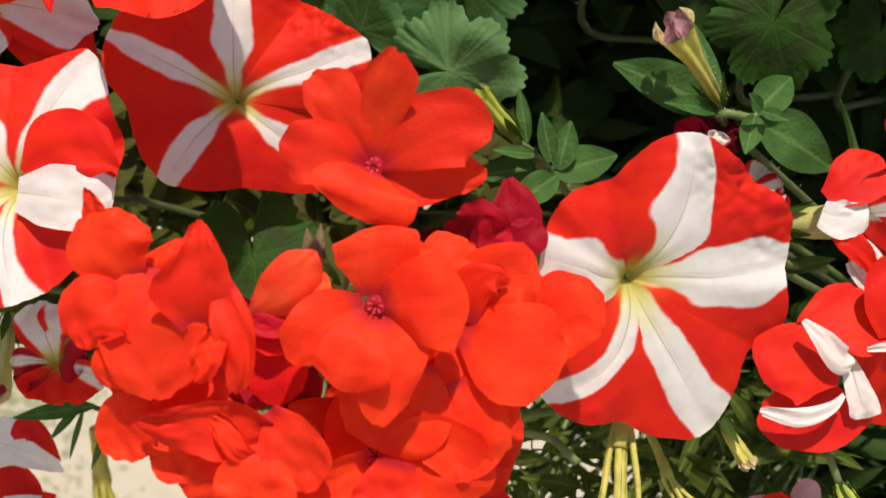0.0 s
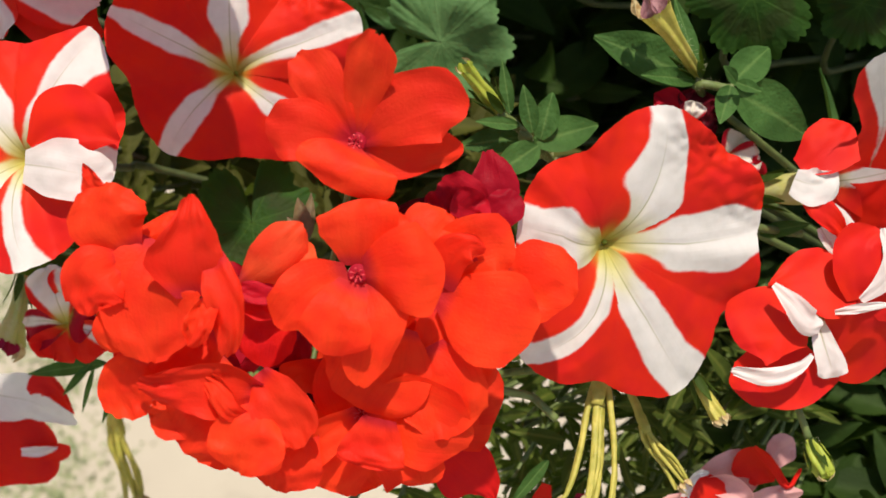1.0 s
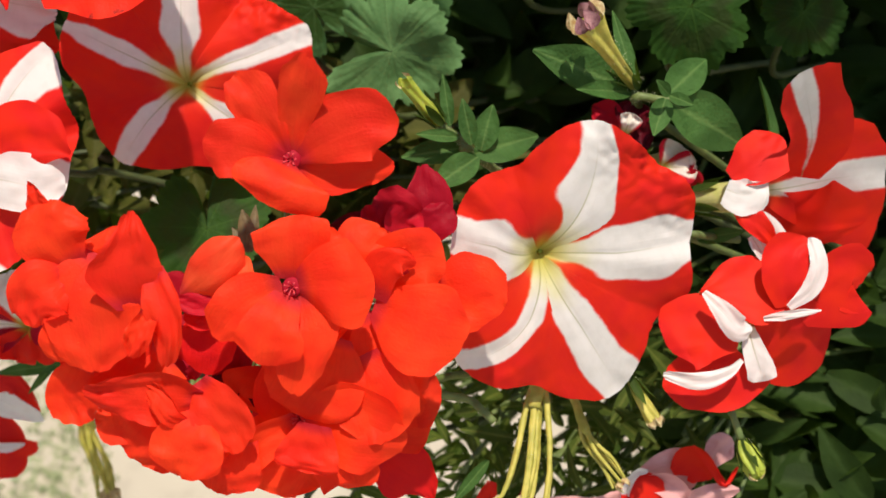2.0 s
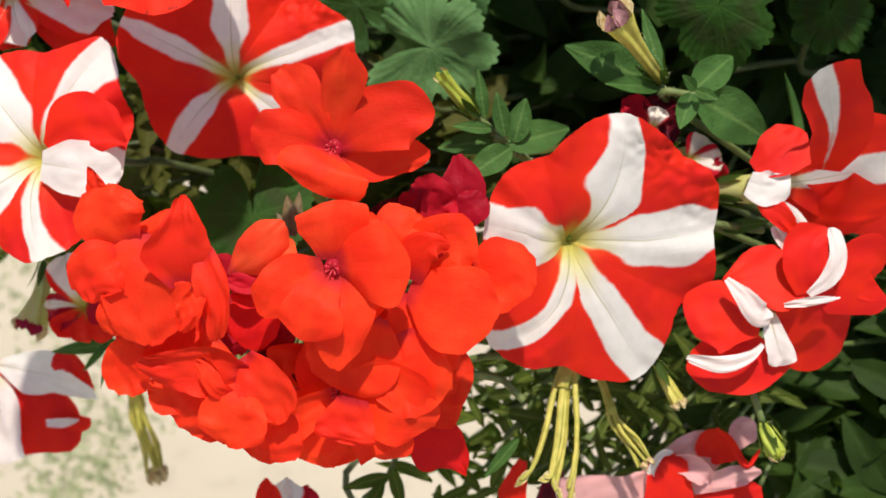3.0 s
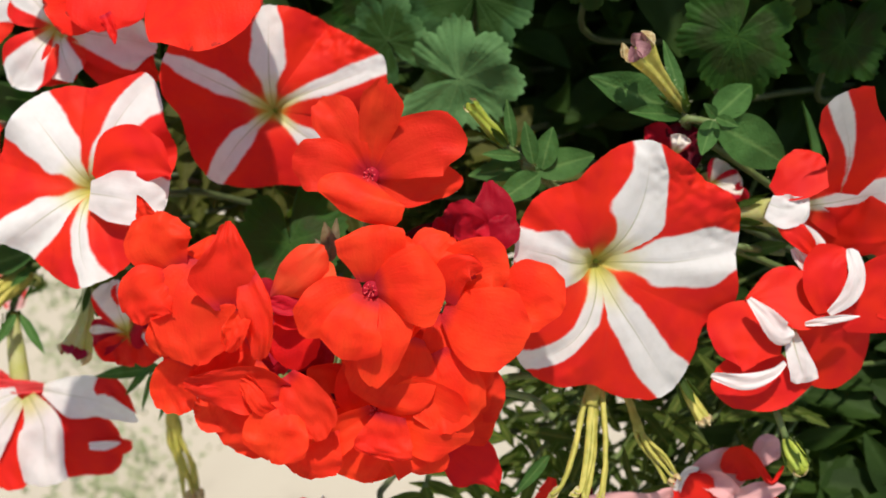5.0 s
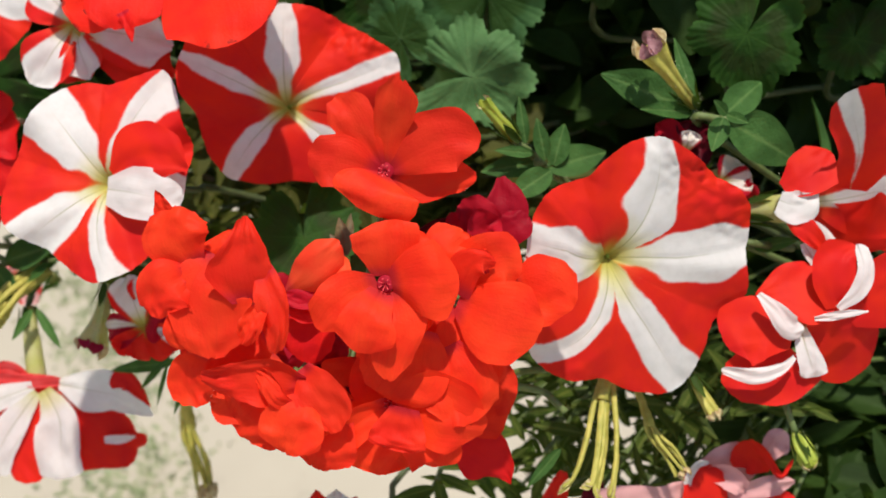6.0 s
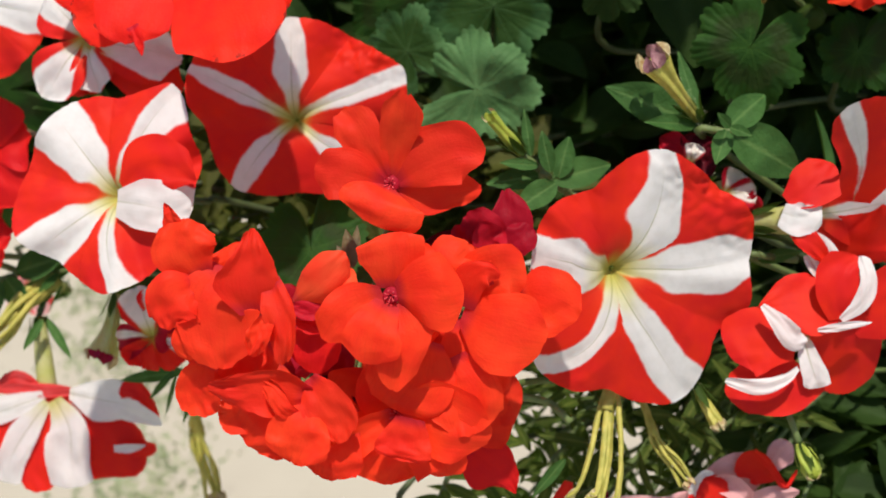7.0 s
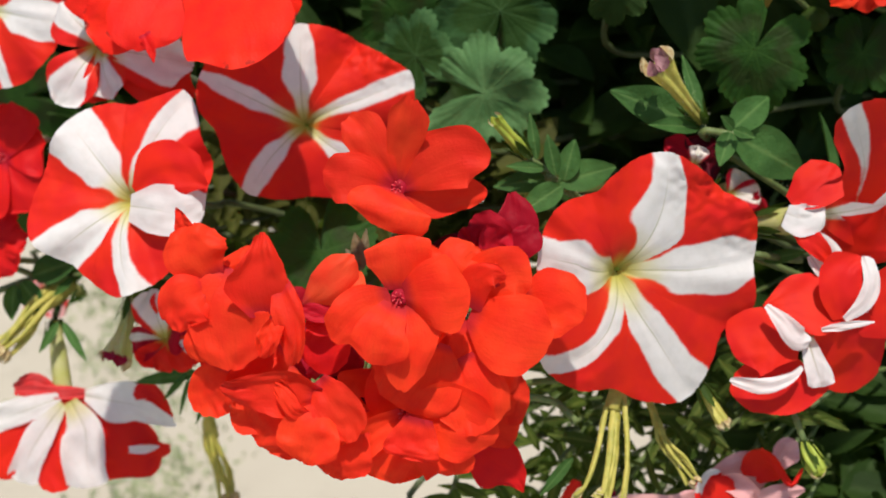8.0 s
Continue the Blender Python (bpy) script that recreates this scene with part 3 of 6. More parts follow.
def spent_flower(line, widths, label, strands=4, tip_material=SPENT_TIP, seed=1, hair=60, tip_open=0.003, calyx=True, neck=()):
    """A faded petunia whose tube has split into dry yellow strands."""
    r = random.Random(seed)
    root = thing("spent_petunia", line[0], label, "spent flower", "spent petunia flowers")
    pts = curve(line, 6)
    for k in range(strands):
        a = 2 * math.pi * k / strands + seed
        rows = []
        for j, p in enumerate(pts):
            t = j / (len(pts) - 1)
            ahead = (pts[min(j + 1, len(pts) - 1)] - pts[max(j - 1, 0)]).normalized()
            u = ahead.cross(Vector((0, 1, 0))).normalized()
            w = ahead.cross(u)
            wide = widths[0] + (widths[1] - widths[0]) * t
            off = (u * math.cos(a) + w * math.sin(a)) * wide * (0.55 + 0.25 * math.sin(t * 7 + k))
            rows.append(p + off)
        part("strand", tube(bmesh.new(), rows[::3] + [rows[-1]], [widths[0] * 0.42, widths[1] * 0.15, widths[1] * 0.09], 7, 3, 0.3), SPENT, root)
    if neck:
        part("tube", tube(bmesh.new(), [*neck, pts[0], pts[2]], [widths[0] * 0.62] * len(neck) + [widths[0] * 0.85, widths[0] * 0.8], 14, 5, 0.35), SPENT, root)
    end, before = pts[-1], pts[-3]
    ahead = (end - before).normalized()
    u = ahead.cross(Vector((0, 1, 0))).normalized()
    for k in range(strands + 2):
        a = 2 * math.pi * k / (strands + 2)
        out = (u * math.cos(a) + ahead.cross(u) * math.sin(a)) * tip_open
        s = end + out * 0.6
        blade = bmesh.new()
        blade_mesh(blade, s, s + ahead * tip_open * r.uniform(1.0, 2.0) + out * r.uniform(0.2, 0.9), tip_open * 1.1, out, 0.6, 0.3, seed + k, 6, 2)
        part("dry_petal", blade, tip_material, root)
    if calyx:
        part("calyx", sepals(bmesh.new(), pts[0], pts[3] - pts[0], 0.013, 5, 0.0018, 0.35, widths[0] * 1.1), PETUNIA_LEAF, root)
    if hair:
        hairs(root, line, widths[1] * 0.8, hair, 0.0013, seed)
    return root


def split_tube(paths, top, label, seed=1):
    """A faded petunia tube, whole at the top, that has split into strands with flat curled tips."""
    root = thing("spent_petunia", top, label, "spent flower", "spent petunia flowers")
    first = sum((Vector(q[0]) for q in paths), Vector()) / len(paths)
    part("tube", tube(bmesh.new(), [top, first, first.lerp(Vector(paths[1][1]), 0.6)], [0.0020, 0.0026, 0.0021], 14, 6, 0.3), SPENT, root)
    r = random.Random(seed)
    for k, q in enumerate(paths * 2):
        stray = Vector((r.gauss(0, 0.0014), r.gauss(0, 0.0010), r.gauss(0, 0.0022)))
        q = [first.lerp(Vector(p), (0.25, 0.6, 0.95, 1.05, 1.0)[i]) + stray * (0.25 * i) for i, p in enumerate(q)]
        part("strand", tube(bmesh.new(), q, [0.0013, 0.0010, 0.0008, 0.0007, 0.0005], 8, 6, 0.4), SPENT, root)
        a, b = Vector(q[-2]), Vector(q[-1])
        part("dry_petal", blade_mesh(bmesh.new(), a.lerp(b, 0.1), b + (b - a) * 0.2, r.uniform(0.0016, 0.0034), (r.gauss(0.2, 0.6), -1, 0.4), 0.6, 0.3, seed + k, 8, 3), SPENT_TIP, root, "cream dried tip")
        hairs(root, q[:3], 0.0011, 50, 0.0012, seed + k)
    return root


def trumpet(line, radii, label, rim=PURPLE, seed=1, teeth=9, curl=0.5, stalk=(), hair=90, body=SPENT):
    """A faded petunia trumpet or bud: a ribbed tube that ends in a ragged, shrivelled mouth."""
    r = random.Random(seed)
    root = thing("petunia_trumpet", line[0], label, "spent flower", "spent petunia flowers")
    pts = curve(line, 7)
    m = len(pts)
    rows = []
    for j, p in enumerate(pts):
        t = j / (m - 1)
        x = t * (len(radii) - 1)
        i = min(int(x), len(radii) - 2)
        rad = radii[i] + (radii[i + 1] - radii[i]) * (x - i)
        ahead = (pts[min(j + 1, m - 1)] - pts[max(j - 1, 0)]).normalized()
        u = ahead.cross(Vector((0, 1, 0))).normalized()
        w = ahead.cross(u)
        row = []
        for k in range(30):
            a = 2 * math.pi * k / 30
            q = rad * (1 + 0.24 * math.cos(5 * a + 2 * t) + 0.12 * wave(a, t * 3, 1.0, seed))
            row.append((p + (u * math.cos(a) + w * math.sin(a)) * q, ()))
        rows.append(row)
    part("tube", sheet(bmesh.new(), rows, True), body, root)
    ahead = (pts[-1] - pts[-3]).normalized()
    u = ahead.cross(Vector((0, 1, 0))).normalized()
    w = ahead.cross(u)
    for k in range(teeth):
        a = 2 * math.pi * k / teeth + r.uniform(-0.2, 0.2)
        out = u * math.cos(a) + w * math.sin(a)
        foot = pts[-1] + out * radii[-1] * 0.95
        end = foot + ahead * radii[-1] * r.uniform(0.5, 1.3) - out * radii[-1] * curl * r.uniform(0.2, 1.6)
        part("dry_petal", blade_mesh(bmesh.new(), foot - ahead * 0.0008, end, radii[-1] * 1.1, out, 0.5, 0.4, seed + k, 7, 2), rim if k % 3 else SPENT_TIP, root)
    part("calyx", sepals(bmesh.new(), pts[0], pts[3] - pts[0], 0.010, 5, 0.0014, 0.30, radii[0] * 1.4), MID_LEAF, root)
    if stalk:
        stem_part("stalk", root, [pts[0], *stalk], [0.0012] + [0.0010] * len(stalk), STEM)
    if hair:
        hairs(root, line, max(radii) * 0.8, hair, 0.0012, seed)
    return root


# ---- the ground, the planter ----
def ground():
    bm = bmesh.new()
    n = 60
    rows = []
    for j in range(n + 1):
        row = []
        for i in range(n + 1):
            a, b = (i / n - 0.5) * 2, (j / n - 0.5) * 2
            x, y = 40 * a * abs(a) ** 1.8, 40 * b * abs(b) ** 1.8 + 1.2
            row.append((Vector((x, y, 0.012 * noise.noise(Vector((x * 1.5, y * 1.5, 0))))), ()))
        rows.append(row)
    sheet(bm, rows)
    data = bpy.data.meshes.new("ground")
    bm.to_mesh(data)
    bm.free()
    data.materials.append(GROUND)
    data.polygons.foreach_set("use_smooth", [True] * len(data.polygons))
    return tagged(new("ground", data), "pale sunlit sandy ground below the flowers", "ground", kind="structure")


ground()
PX, PY, PTOP = (0.13, 0.45), (0.49, 0.72), 0.70


def box_ring(bm, x0, x1, y0, y1, z):
    r = 0.03
    pts = []
    for cx, cy, a0 in ((x1 - r, y1 - r, 0), (x0 + r, y1 - r, 90), (x0 + r, y0 + r, 180), (x1 - r, y0 + r, 270)):
        for k in range(5):
            a = radians(a0 + k * 22.5)
            pts.append((inner(cx + r * math.cos(a), cy + r * math.sin(a), z), ()))
    return pts


planter = thing("planter", inner(0.36, 0.67, 0), "tall dark planter box hidden behind the flowering plants", "planter")
bm = bmesh.new()
prof = [(0.05, 0.0), (0.04, 0.02), (0.012, PTOP - 0.07), (0.0, PTOP - 0.065), (0.0, PTOP), (0.012, PTOP + 0.004), (0.022, PTOP), (0.026, PTOP - 0.05)]
sheet(bm, [box_ring(bm, PX[0] + d, PX[1] - d, PY[0] + d, PY[1] - d, z) for d, z in prof], True)
part("pot", bm, CLAY, planter)
bm = bmesh.new()
rows = []
for j in range(21):
    rows.append([(inner(PX[0] + 0.02 + (PX[1] - PX[0] - 0.04) * i / 30, PY[0] + 0.02 + (PY[1] - PY[0] - 0.04) * j / 20,
                        PTOP - 0.015 + 0.008 * noise.noise(Vector((i * 0.5, j * 0.5, 3)))), ()) for i in range(31)])
sheet(bm, rows)
part("soil", bm, EARTH, planter, "dark potting soil")
SOIL = [inner(x, y, PTOP - 0.015) for x, y in ((0.19, 0.55), (0.25, 0.56), (0.32, 0.55), (0.39, 0.57), (0.22, 0.63), (0.32, 0.64))]
LIP = inner(0.17, 0.478, 0.60)
RIM = inner(0.18, 0.50, PTOP + 0.012)
LIP_R = inner(0.29, 0.478, 0.60)
RIM_R = inner(0.29, 0.50, PTOP + 0.012)

# ---- geranium heads ----
def geranium_head(hub, label, stalk):
    root = thing("geranium_flower_head", hub, label, "geranium", "red geranium flower heads")
    stem_part("flower_stalk", root, stalk, [0.0013] * len(stalk), BROWN_STEM)
    bm = bmesh.new()
    bmesh.ops.create_icosphere(bm, subdivisions=2, radius=0.0035, matrix=Matrix.Translation(hub))
    part("hub", bm, BROWN_STEM, root)
    return root


HUB = Vector((-0.0293, 0.3227, -0.0259))
head = geranium_head(HUB, "full round head of orange-red geranium florets, some petals crumpled", [HUB, HUB + Vector((0.002, 0.04, -0.012)), LIP, RIM, SOIL[0]])
floret(head, (-0.0154, 0.2811, -0.0130), [], HUB, 1, eye=True, runs=[
    [(1.2, 3.5, -2, 3.7, 3.7), (6.3, 9.3, -2, 7, 7), (12, 13.2, -3, 4.7, 5.9), {}],
    [(-0.2, 2, 0, 3.7, 3.7), (0.3, 8.7, 3, 8.5, 8.5), (0, 14.5, 4, 9.6, 10), (-0.6, 18.1, 2, 6.6, 7.4), {}],
    [(1.4, -2.2, 0, 3.7, 3.7), (3.9, -10.2, 3, 8.1, 8.1), (2.8, -18.4, 3, 5.8, 8.1), (0.1, -27.4, 1, 4.6, 5.4), {}],
    [(-2.4, 0, 0, 2.7, 3.1), (-10, -3.1, 2, 5, 7.4), (-15.7, -8.2, 3, 6.2, 6.9), (-19.5, -13, 1, 4.6, 4.6), {}],
    [(1.6, 0.4, 1, 3.7, 3.7), (8.8, 1.5, 6, 9.6, 9.2), (15.5, 1.6, 7, 10.7, 11.5), (21.2, 2.2, 4, 5, 8.1), {'rag': 0.2, 'curl': (0, -2)}],
    [(-0.8, -2, 2, 3.4, 3.8), (-3.4, -8.1, 7, 6.7, 7.6), (-4.8, -13.8, 7, 8.6, 9.2), (-6.3, -19.3, 5, 5.5, 6.1), {}],
])
floret(head, (-0.0162, 0.2874, 0.0193), [], HUB + Vector((0.002, 0, 0.01)), 2, eye=True, runs=[
    [(-0.5, 1.2, 0, 1.5, 1.5), (1.4, 10.2, 4, 4.3, 4.7), (3.8, 18.9, 9, 5.6, 6.8), (5.9, 25.8, 13, 3.4, 4.2), {'rag': 1.2, 'blunt': 0.18}],
    [(1, -1.3, -1, 1.3, 1.3), (9.1, -3.1, -1, 5.1, 5.9), (18.5, -2.3, 0, 6.3, 4.7), (26.5, -1.3, 1, 3.9, 3.9), {}],
    [(1.2, -0.1, 0, 1.5, 1.5), (9.8, 5.1, 4, 9.8, 7), (20, 9, 6, 8.6, 9.4), (27.8, 7.7, 5, 5.8, 5.8), {}],
    [(-1.2, 1.7, 1, 1.3, 1.5), (-5.5, 9.5, 4, 5.1, 5.1), (-10, 16.1, 5, 6.2, 7), (-14.2, 21.7, 3, 5.1, 5.9), {'rag': 1.0}],
    [(-1.9, 0, 2, 1.9, 1.9), (-10, 2.4, 6, 7, 7.4), (-16.5, 3.4, 7, 7.8, 7), (-21.6, 3.5, 5, 5.8, 5.1), {}],
    [(-0.1, -1, 3, 1.9, 1.9), (-1.5, -4, 7, 11.7, 11.3), (-2.8, -8.3, 8, 13.2, 12), (-4.4, -11.9, 6, 9.2, 8.6), {'rag': 0.8}],
])
floret(head, (0.0042, 0.2924, -0.0194), [], HUB, 3, eye=False, runs=[
    [(0, -1.1, -2, 3.8, 3.8), (1.5, -10.3, 0, 12.5, 8.4), (5.1, -20.6, -1, 9.5, 6.4), (6, -26.9, -2, 5.4, 4.8), {}],
    [(0.7, 1.9, -1, 3.8, 3.8), (6.9, 8.6, 2, 10.4, 7.4), (12.9, 12, 3, 9.6, 10), (19, 11.8, 1, 7.6, 9.6), {}],
    [(0.1, 2.7, 2, 3.8, 3.8), (3.8, 10.5, 6, 5.9, 3.9), (7.6, 13.2, 7, 3.1, 4.7), (11.5, 12.1, 5, 1.5, 2.7), {}],
    [(0.3, 0.9, 1, 3.8, 3.8), (8.7, -2.1, 5, 9.3, 12.7), (17, -4.5, 6, 11.3, 13.1), (24.9, -6.5, 3, 6.8, 8.8), {}],
    [(-5.8, -0.5, -5, 2.4, 2.4), (-10.1, -9, -4, 8.5, 8.5), (-14.5, -17.7, -4, 10.6, 11.6), (-18.2, -23.4, -5, 6.5, 6.5), {}],
    [(-1.9, 1, 8, 0.7, 0.7), (-6.9, -3.9, 9, 1.3, 1.1), (-12.6, -10.7, 8, 0.7, 0.7), {}],
])
floret(head, (0.0211, 0.2978, -0.0165), [], HUB, 4, eye=False, runs=[
    [(-1.2, 1.6, -2, 2.4, 2.4), (5.7, 1.7, 0, 9.8, 11), (12.5, -0.8, 1, 8.9, 10.2), (17.6, -3.4, 0, 4.9, 6.1), {}],
])
floret(head, (-0.0162, 0.2976, -0.0499), [], HUB, 5, eye=True, runs=[
    [(-2.4, -2.3, -1, 3.8, 3.8), (-5, 4.9, 1, 7.3, 8.5), (-4.7, 10.9, 0, 6.5, 8.6), (-3.1, 15.1, -1, 5.5, 6.5), {}],
    [(2.1, -5.6, 0, 3.8, 3.8), (8.5, -10.2, 3, 8.1, 6.9), (13.6, -15.3, 3, 8.5, 8.1), (14.3, -18.7, 1, 6.1, 6.1), {}],
    [(-1.1, -6.2, 0, 3.8, 3.8), (-2.9, -11.4, 2, 6.1, 5.2), (-5.6, -17.5, 2, 5.7, 6.1), (-6.4, -20.7, 1, 5.3, 5.3), {'rag': 1.0, 'blunt': 0.1}],
    [(4.6, -4.9, -1, 3.8, 3.8), (7.3, -9.9, 0, 3.2, 4), (8.1, -16.5, 0, 2.4, 2.8), {'rag': 1.2}],
    [(1.4, -2.8, 1, 3.8, 3.8), (10.5, -1.2, 5, 11.7, 10.5), (20, -2.7, 6, 10.8, 11.5), (28.7, -6, 3, 5.8, 6.9), {'curl': (4, 0)}],
    [(-0.2, -0.1, 2, 2.4, 3.2), (-7.5, -4.1, 6, 5.2, 4.8), (-13.6, -8.1, 6, 5.6, 4), (-19.1, -12.2, 4, 3.2, 3.2), {'curl': (0, 4)}],
])
floret(head, (-0.0535, 0.2810, -0.0188), [], HUB, 6, eye=False, runs=[
    [(-17.7, -13.9, -6, 3.3, 3.3), (-20.4, -22.5, -6, 7.5, 7.5), (-17.9, -30.9, -7, 5.5, 6.3), {'ruffle': 1.5, 'rag': 1.3, 'crimp': 1.1}],
    [(-16.9, -1.4, -1, 3.3, 3.3), (-20.7, -7.1, 1, 6.2, 5.8), (-19, -13.5, 0, 4.6, 4.6), {'rag': 1.2, 'ruffle': 1.5, 'crimp': 1.1}],
    [(-9.5, 6.9, -3, 4.3, 4.3), (-12.9, 13.7, -3, 9.8, 9.8), (-15.7, 17.9, -4, 6.3, 8.7), {'rag': 1.2, 'ruffle': 1.5, 'crimp': 1.1}],
    [(-24.2, 22.3, 2, 3.8, 3.8), (-26, 28.2, 3, 2.5, 2.5), (-28.1, 32.8, 2, 0.9, 0.9), {'ruffle': 1.5, 'rag': 1.3, 'crimp': 1.1}],
    [(-17.2, 11.3, 0, 3.3, 3.3), (-20.7, 17.4, 4, 10, 8.9), (-21.5, 23.2, 5, 8.4, 9.2), (-20.8, 28.3, 3, 4.2, 7.3), {'ruffle': 1.5, 'rag': 1.3, 'crimp': 1.1}],
    [(-17.8, 8.9, 1, 2.3, 2.3), (-23.5, 5.8, 5, 9, 8.4), (-26.5, 0.8, 5, 6.5, 6.5), (-27.2, -4.1, 3, 3.8, 4.2), {'rag': 1.5, 'ruffle': 1.5, 'crimp': 1.1}],
    [(-8.9, 12.9, -1, 5.2, 6.2), (-13, 4, 3, 12.4, 11.2), (-12.3, -7.7, 3, 12, 10.4), (-11.3, -15.8, 1, 7.4, 7.4), {'ruffle': 1.5, 'rag': 1.3, 'crimp': 1.1}],
    [(3.2, 10.6, 3, 2.7, 2.7), (6.4, 2.5, 6, 4.6, 5.3), (8.3, -5.7, 6, 3.4, 5), (6.8, -14.2, 4, 3, 3.4), {'ruffle': 1.5, 'rag': 1.3, 'crimp': 1.1}],
    [(-0.6, 0.5, 2, 4.6, 4.6), (-1.1, 9.1, 6, 10.4, 7.3), (-1.1, 17.4, 7, 5.3, 5.3), (-1.6, 25.4, 5, 0.9, 1.1), {'blunt': 0.05, 'curl': (3, -2), 'ruffle': 1.5, 'rag': 1.3, 'crimp': 1.1}],
    [(3.6, 0, 5, 2.3, 2.3), (1.5, -4.8, 7, 3.4, 3.8), (-1.9, -11, 6, 2.6, 3), {'curl': (2, 2), 'ruffle': 1.5, 'rag': 1.3, 'crimp': 1.1}],
])
floret(head, (-0.0434, 0.2879, -0.0388), [], HUB, 7, eye=False, runs=[
    [(14.7, -12.2, -3, 2.4, 2.4), (10.5, -18.9, -2, 8.4, 9.4), (7.8, -25, -2, 9.4, 9.4), (6.1, -30.1, -3, 6, 6), {'ruffle': 1.5, 'rag': 1.3, 'crimp': 1.1}],
    [(1.1, -5.3, -2, 2.3, 2.7), (-5.9, -9.8, 2, 9.3, 12.3), (-12, -15, 2, 10.3, 12.3), (-17, -19.2, 0, 6.7, 8.7), {'rag': 1.0, 'ruffle': 1.5, 'crimp': 1.1}],
    [(-2.6, -2.9, -3, 2.8, 2.8), (-14.2, -6.8, 0, 10.3, 6.3), (-21.2, -10.3, 0, 6.3, 6.3), (-25.9, -11.4, -1, 3.9, 3.9), {'ruffle': 1.5, 'rag': 1.3, 'crimp': 1.1}],
    [(2.7, 1.1, 1, 2.3, 2.3), (6.8, -4.2, 5, 6.2, 7.2), (11, -10.9, 5, 7.2, 7.2), (13.1, -17.5, 3, 3.9, 3.9), {'ruffle': 1.5, 'rag': 1.3, 'crimp': 1.1}],
    [(4.5, -6.4, 2, 1.9, 1.9), (2.1, -12.3, 7, 7.8, 9.2), (0.3, -18.2, 7, 9.4, 9.7), (-1.4, -24, 5, 6.2, 6.2), {'ruffle': 1.5, 'rag': 1.3, 'crimp': 1.1}],
    [(3.5, -4, 1, 2.3, 2.7), (-5.7, -1.6, 6, 8.2, 5.8), (-17.5, -1.5, 7, 5.8, 4.6), (-27.3, -1.3, 4, 2.7, 2.7), {'curl': (0, 3), 'ruffle': 1.6, 'rag': 1.3, 'crimp': 1.1}],
    [(0.2, -10.3, 4, 1.5, 1.5), (-3.6, -7.1, 8, 2.7, 2.7), (-6.9, -1.3, 8, 3.1, 2.3), (-12.5, 2.1, 6, 1.3, 1.3), {'ruffle': 1.5, 'rag': 1.3, 'crimp': 1.1}],
])
floret(head, (-0.0386, 0.2892, -0.0162), [], HUB, 11, eye=False, runs=[
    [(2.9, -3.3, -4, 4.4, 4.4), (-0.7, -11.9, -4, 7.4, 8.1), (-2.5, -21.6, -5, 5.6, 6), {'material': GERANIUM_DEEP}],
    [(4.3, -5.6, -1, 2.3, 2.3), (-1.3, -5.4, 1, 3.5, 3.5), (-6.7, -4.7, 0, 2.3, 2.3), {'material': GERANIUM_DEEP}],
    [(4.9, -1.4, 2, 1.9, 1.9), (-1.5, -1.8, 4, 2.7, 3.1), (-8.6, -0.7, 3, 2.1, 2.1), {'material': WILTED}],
    [(5, -0.2, 2, 2.3, 2.3), (7.8, 5.9, 5, 3.5, 4.3), (10.6, 11.2, 4, 3.3, 3.7), {'material': GERANIUM_FADED}],
    [(-6.4, 0.4, 3, 1.9, 1.9), (0, 5.2, 7, 5.8, 5.8), (5.4, 11.1, 8, 5.8, 5.8), (9.5, 15.6, 6, 3.1, 3.5), {'material': GERANIUM_FADED, 'curl': (-3, -4), 'ruffle': 1.2}],
    [(11.2, 7.4, 3, 1.5, 1.5), (8.5, 4.2, 5, 2.3, 2.3), (5.3, -0.6, 4, 1.5, 1.5), {'curl': (3, 0)}],
])
floret(head, (0.0074, 0.3055, -0.0004), [], HUB, 13, eye=False, runs=[
    [(12.3, -0.1, -2, 3.3, 3.3), (11.2, 7.8, -1, 6.7, 6.2), (9.4, 18.4, -2, 3.7, 3.7), {'rag': 1.2}],
    [(8.9, -0.9, 0, 3.3, 3.3), (2.9, 5.3, 2, 7, 6.2), (-3.8, 10.1, 1, 4.5, 5), {'rag': 1.2, 'ruffle': 1.8}],
    [(8, -1.7, 1, 3.3, 3.3), (13.3, 3.5, 2, 4.9, 5.4), (15.9, 7.8, 1, 3.3, 3.3), {'rag': 1.0}],
    [(4.6, -2.2, 2, 3.3, 3.3), (4.8, 2.8, 5, 5.7, 5.7), (8.3, 6.2, 5, 4.5, 4.9), {'ruffle': 2.0, 'curl': (3, 3)}],
    [(-2.6, 3.5, -1, 2, 2.5), (-9.6, 2.7, 0, 3.3, 2.9), (-16.8, 1, -1, 1.2, 1.4), {'material': MAROON}],
    [(1, -1.7, 1, 3.3, 3.3), (-3.1, 2.8, 3, 4.1, 4.5), (-6.7, 7.1, 2, 2.4, 2.9), {'ruffle': 1.8}],
], material=WILTED)
floret(head, (0.0064, 0.3192, -0.0534), [], HUB, 14, eye=False, runs=[
    [(0.6, 9.8, 0, 4.7, 4.7), (7.9, 6.3, 1, 9.5, 9.5), (14.6, 6.2, 0, 6.9, 7.3), {}],
    [(-1.2, 2.6, 1, 4.7, 4.7), (5.2, -1.2, 2, 9.4, 9.4), (11.8, -1.9, 1, 7.3, 7.3), {}],
    [(-5, -8.6, 0, 4.7, 4.7), (4.1, -15.3, 1, 8.2, 9.5), (9.2, -19.6, 0, 5, 5.6), (12.4, -25.6, -1, 0.9, 0.9), {'material': GERANIUM_DEEP}],
])
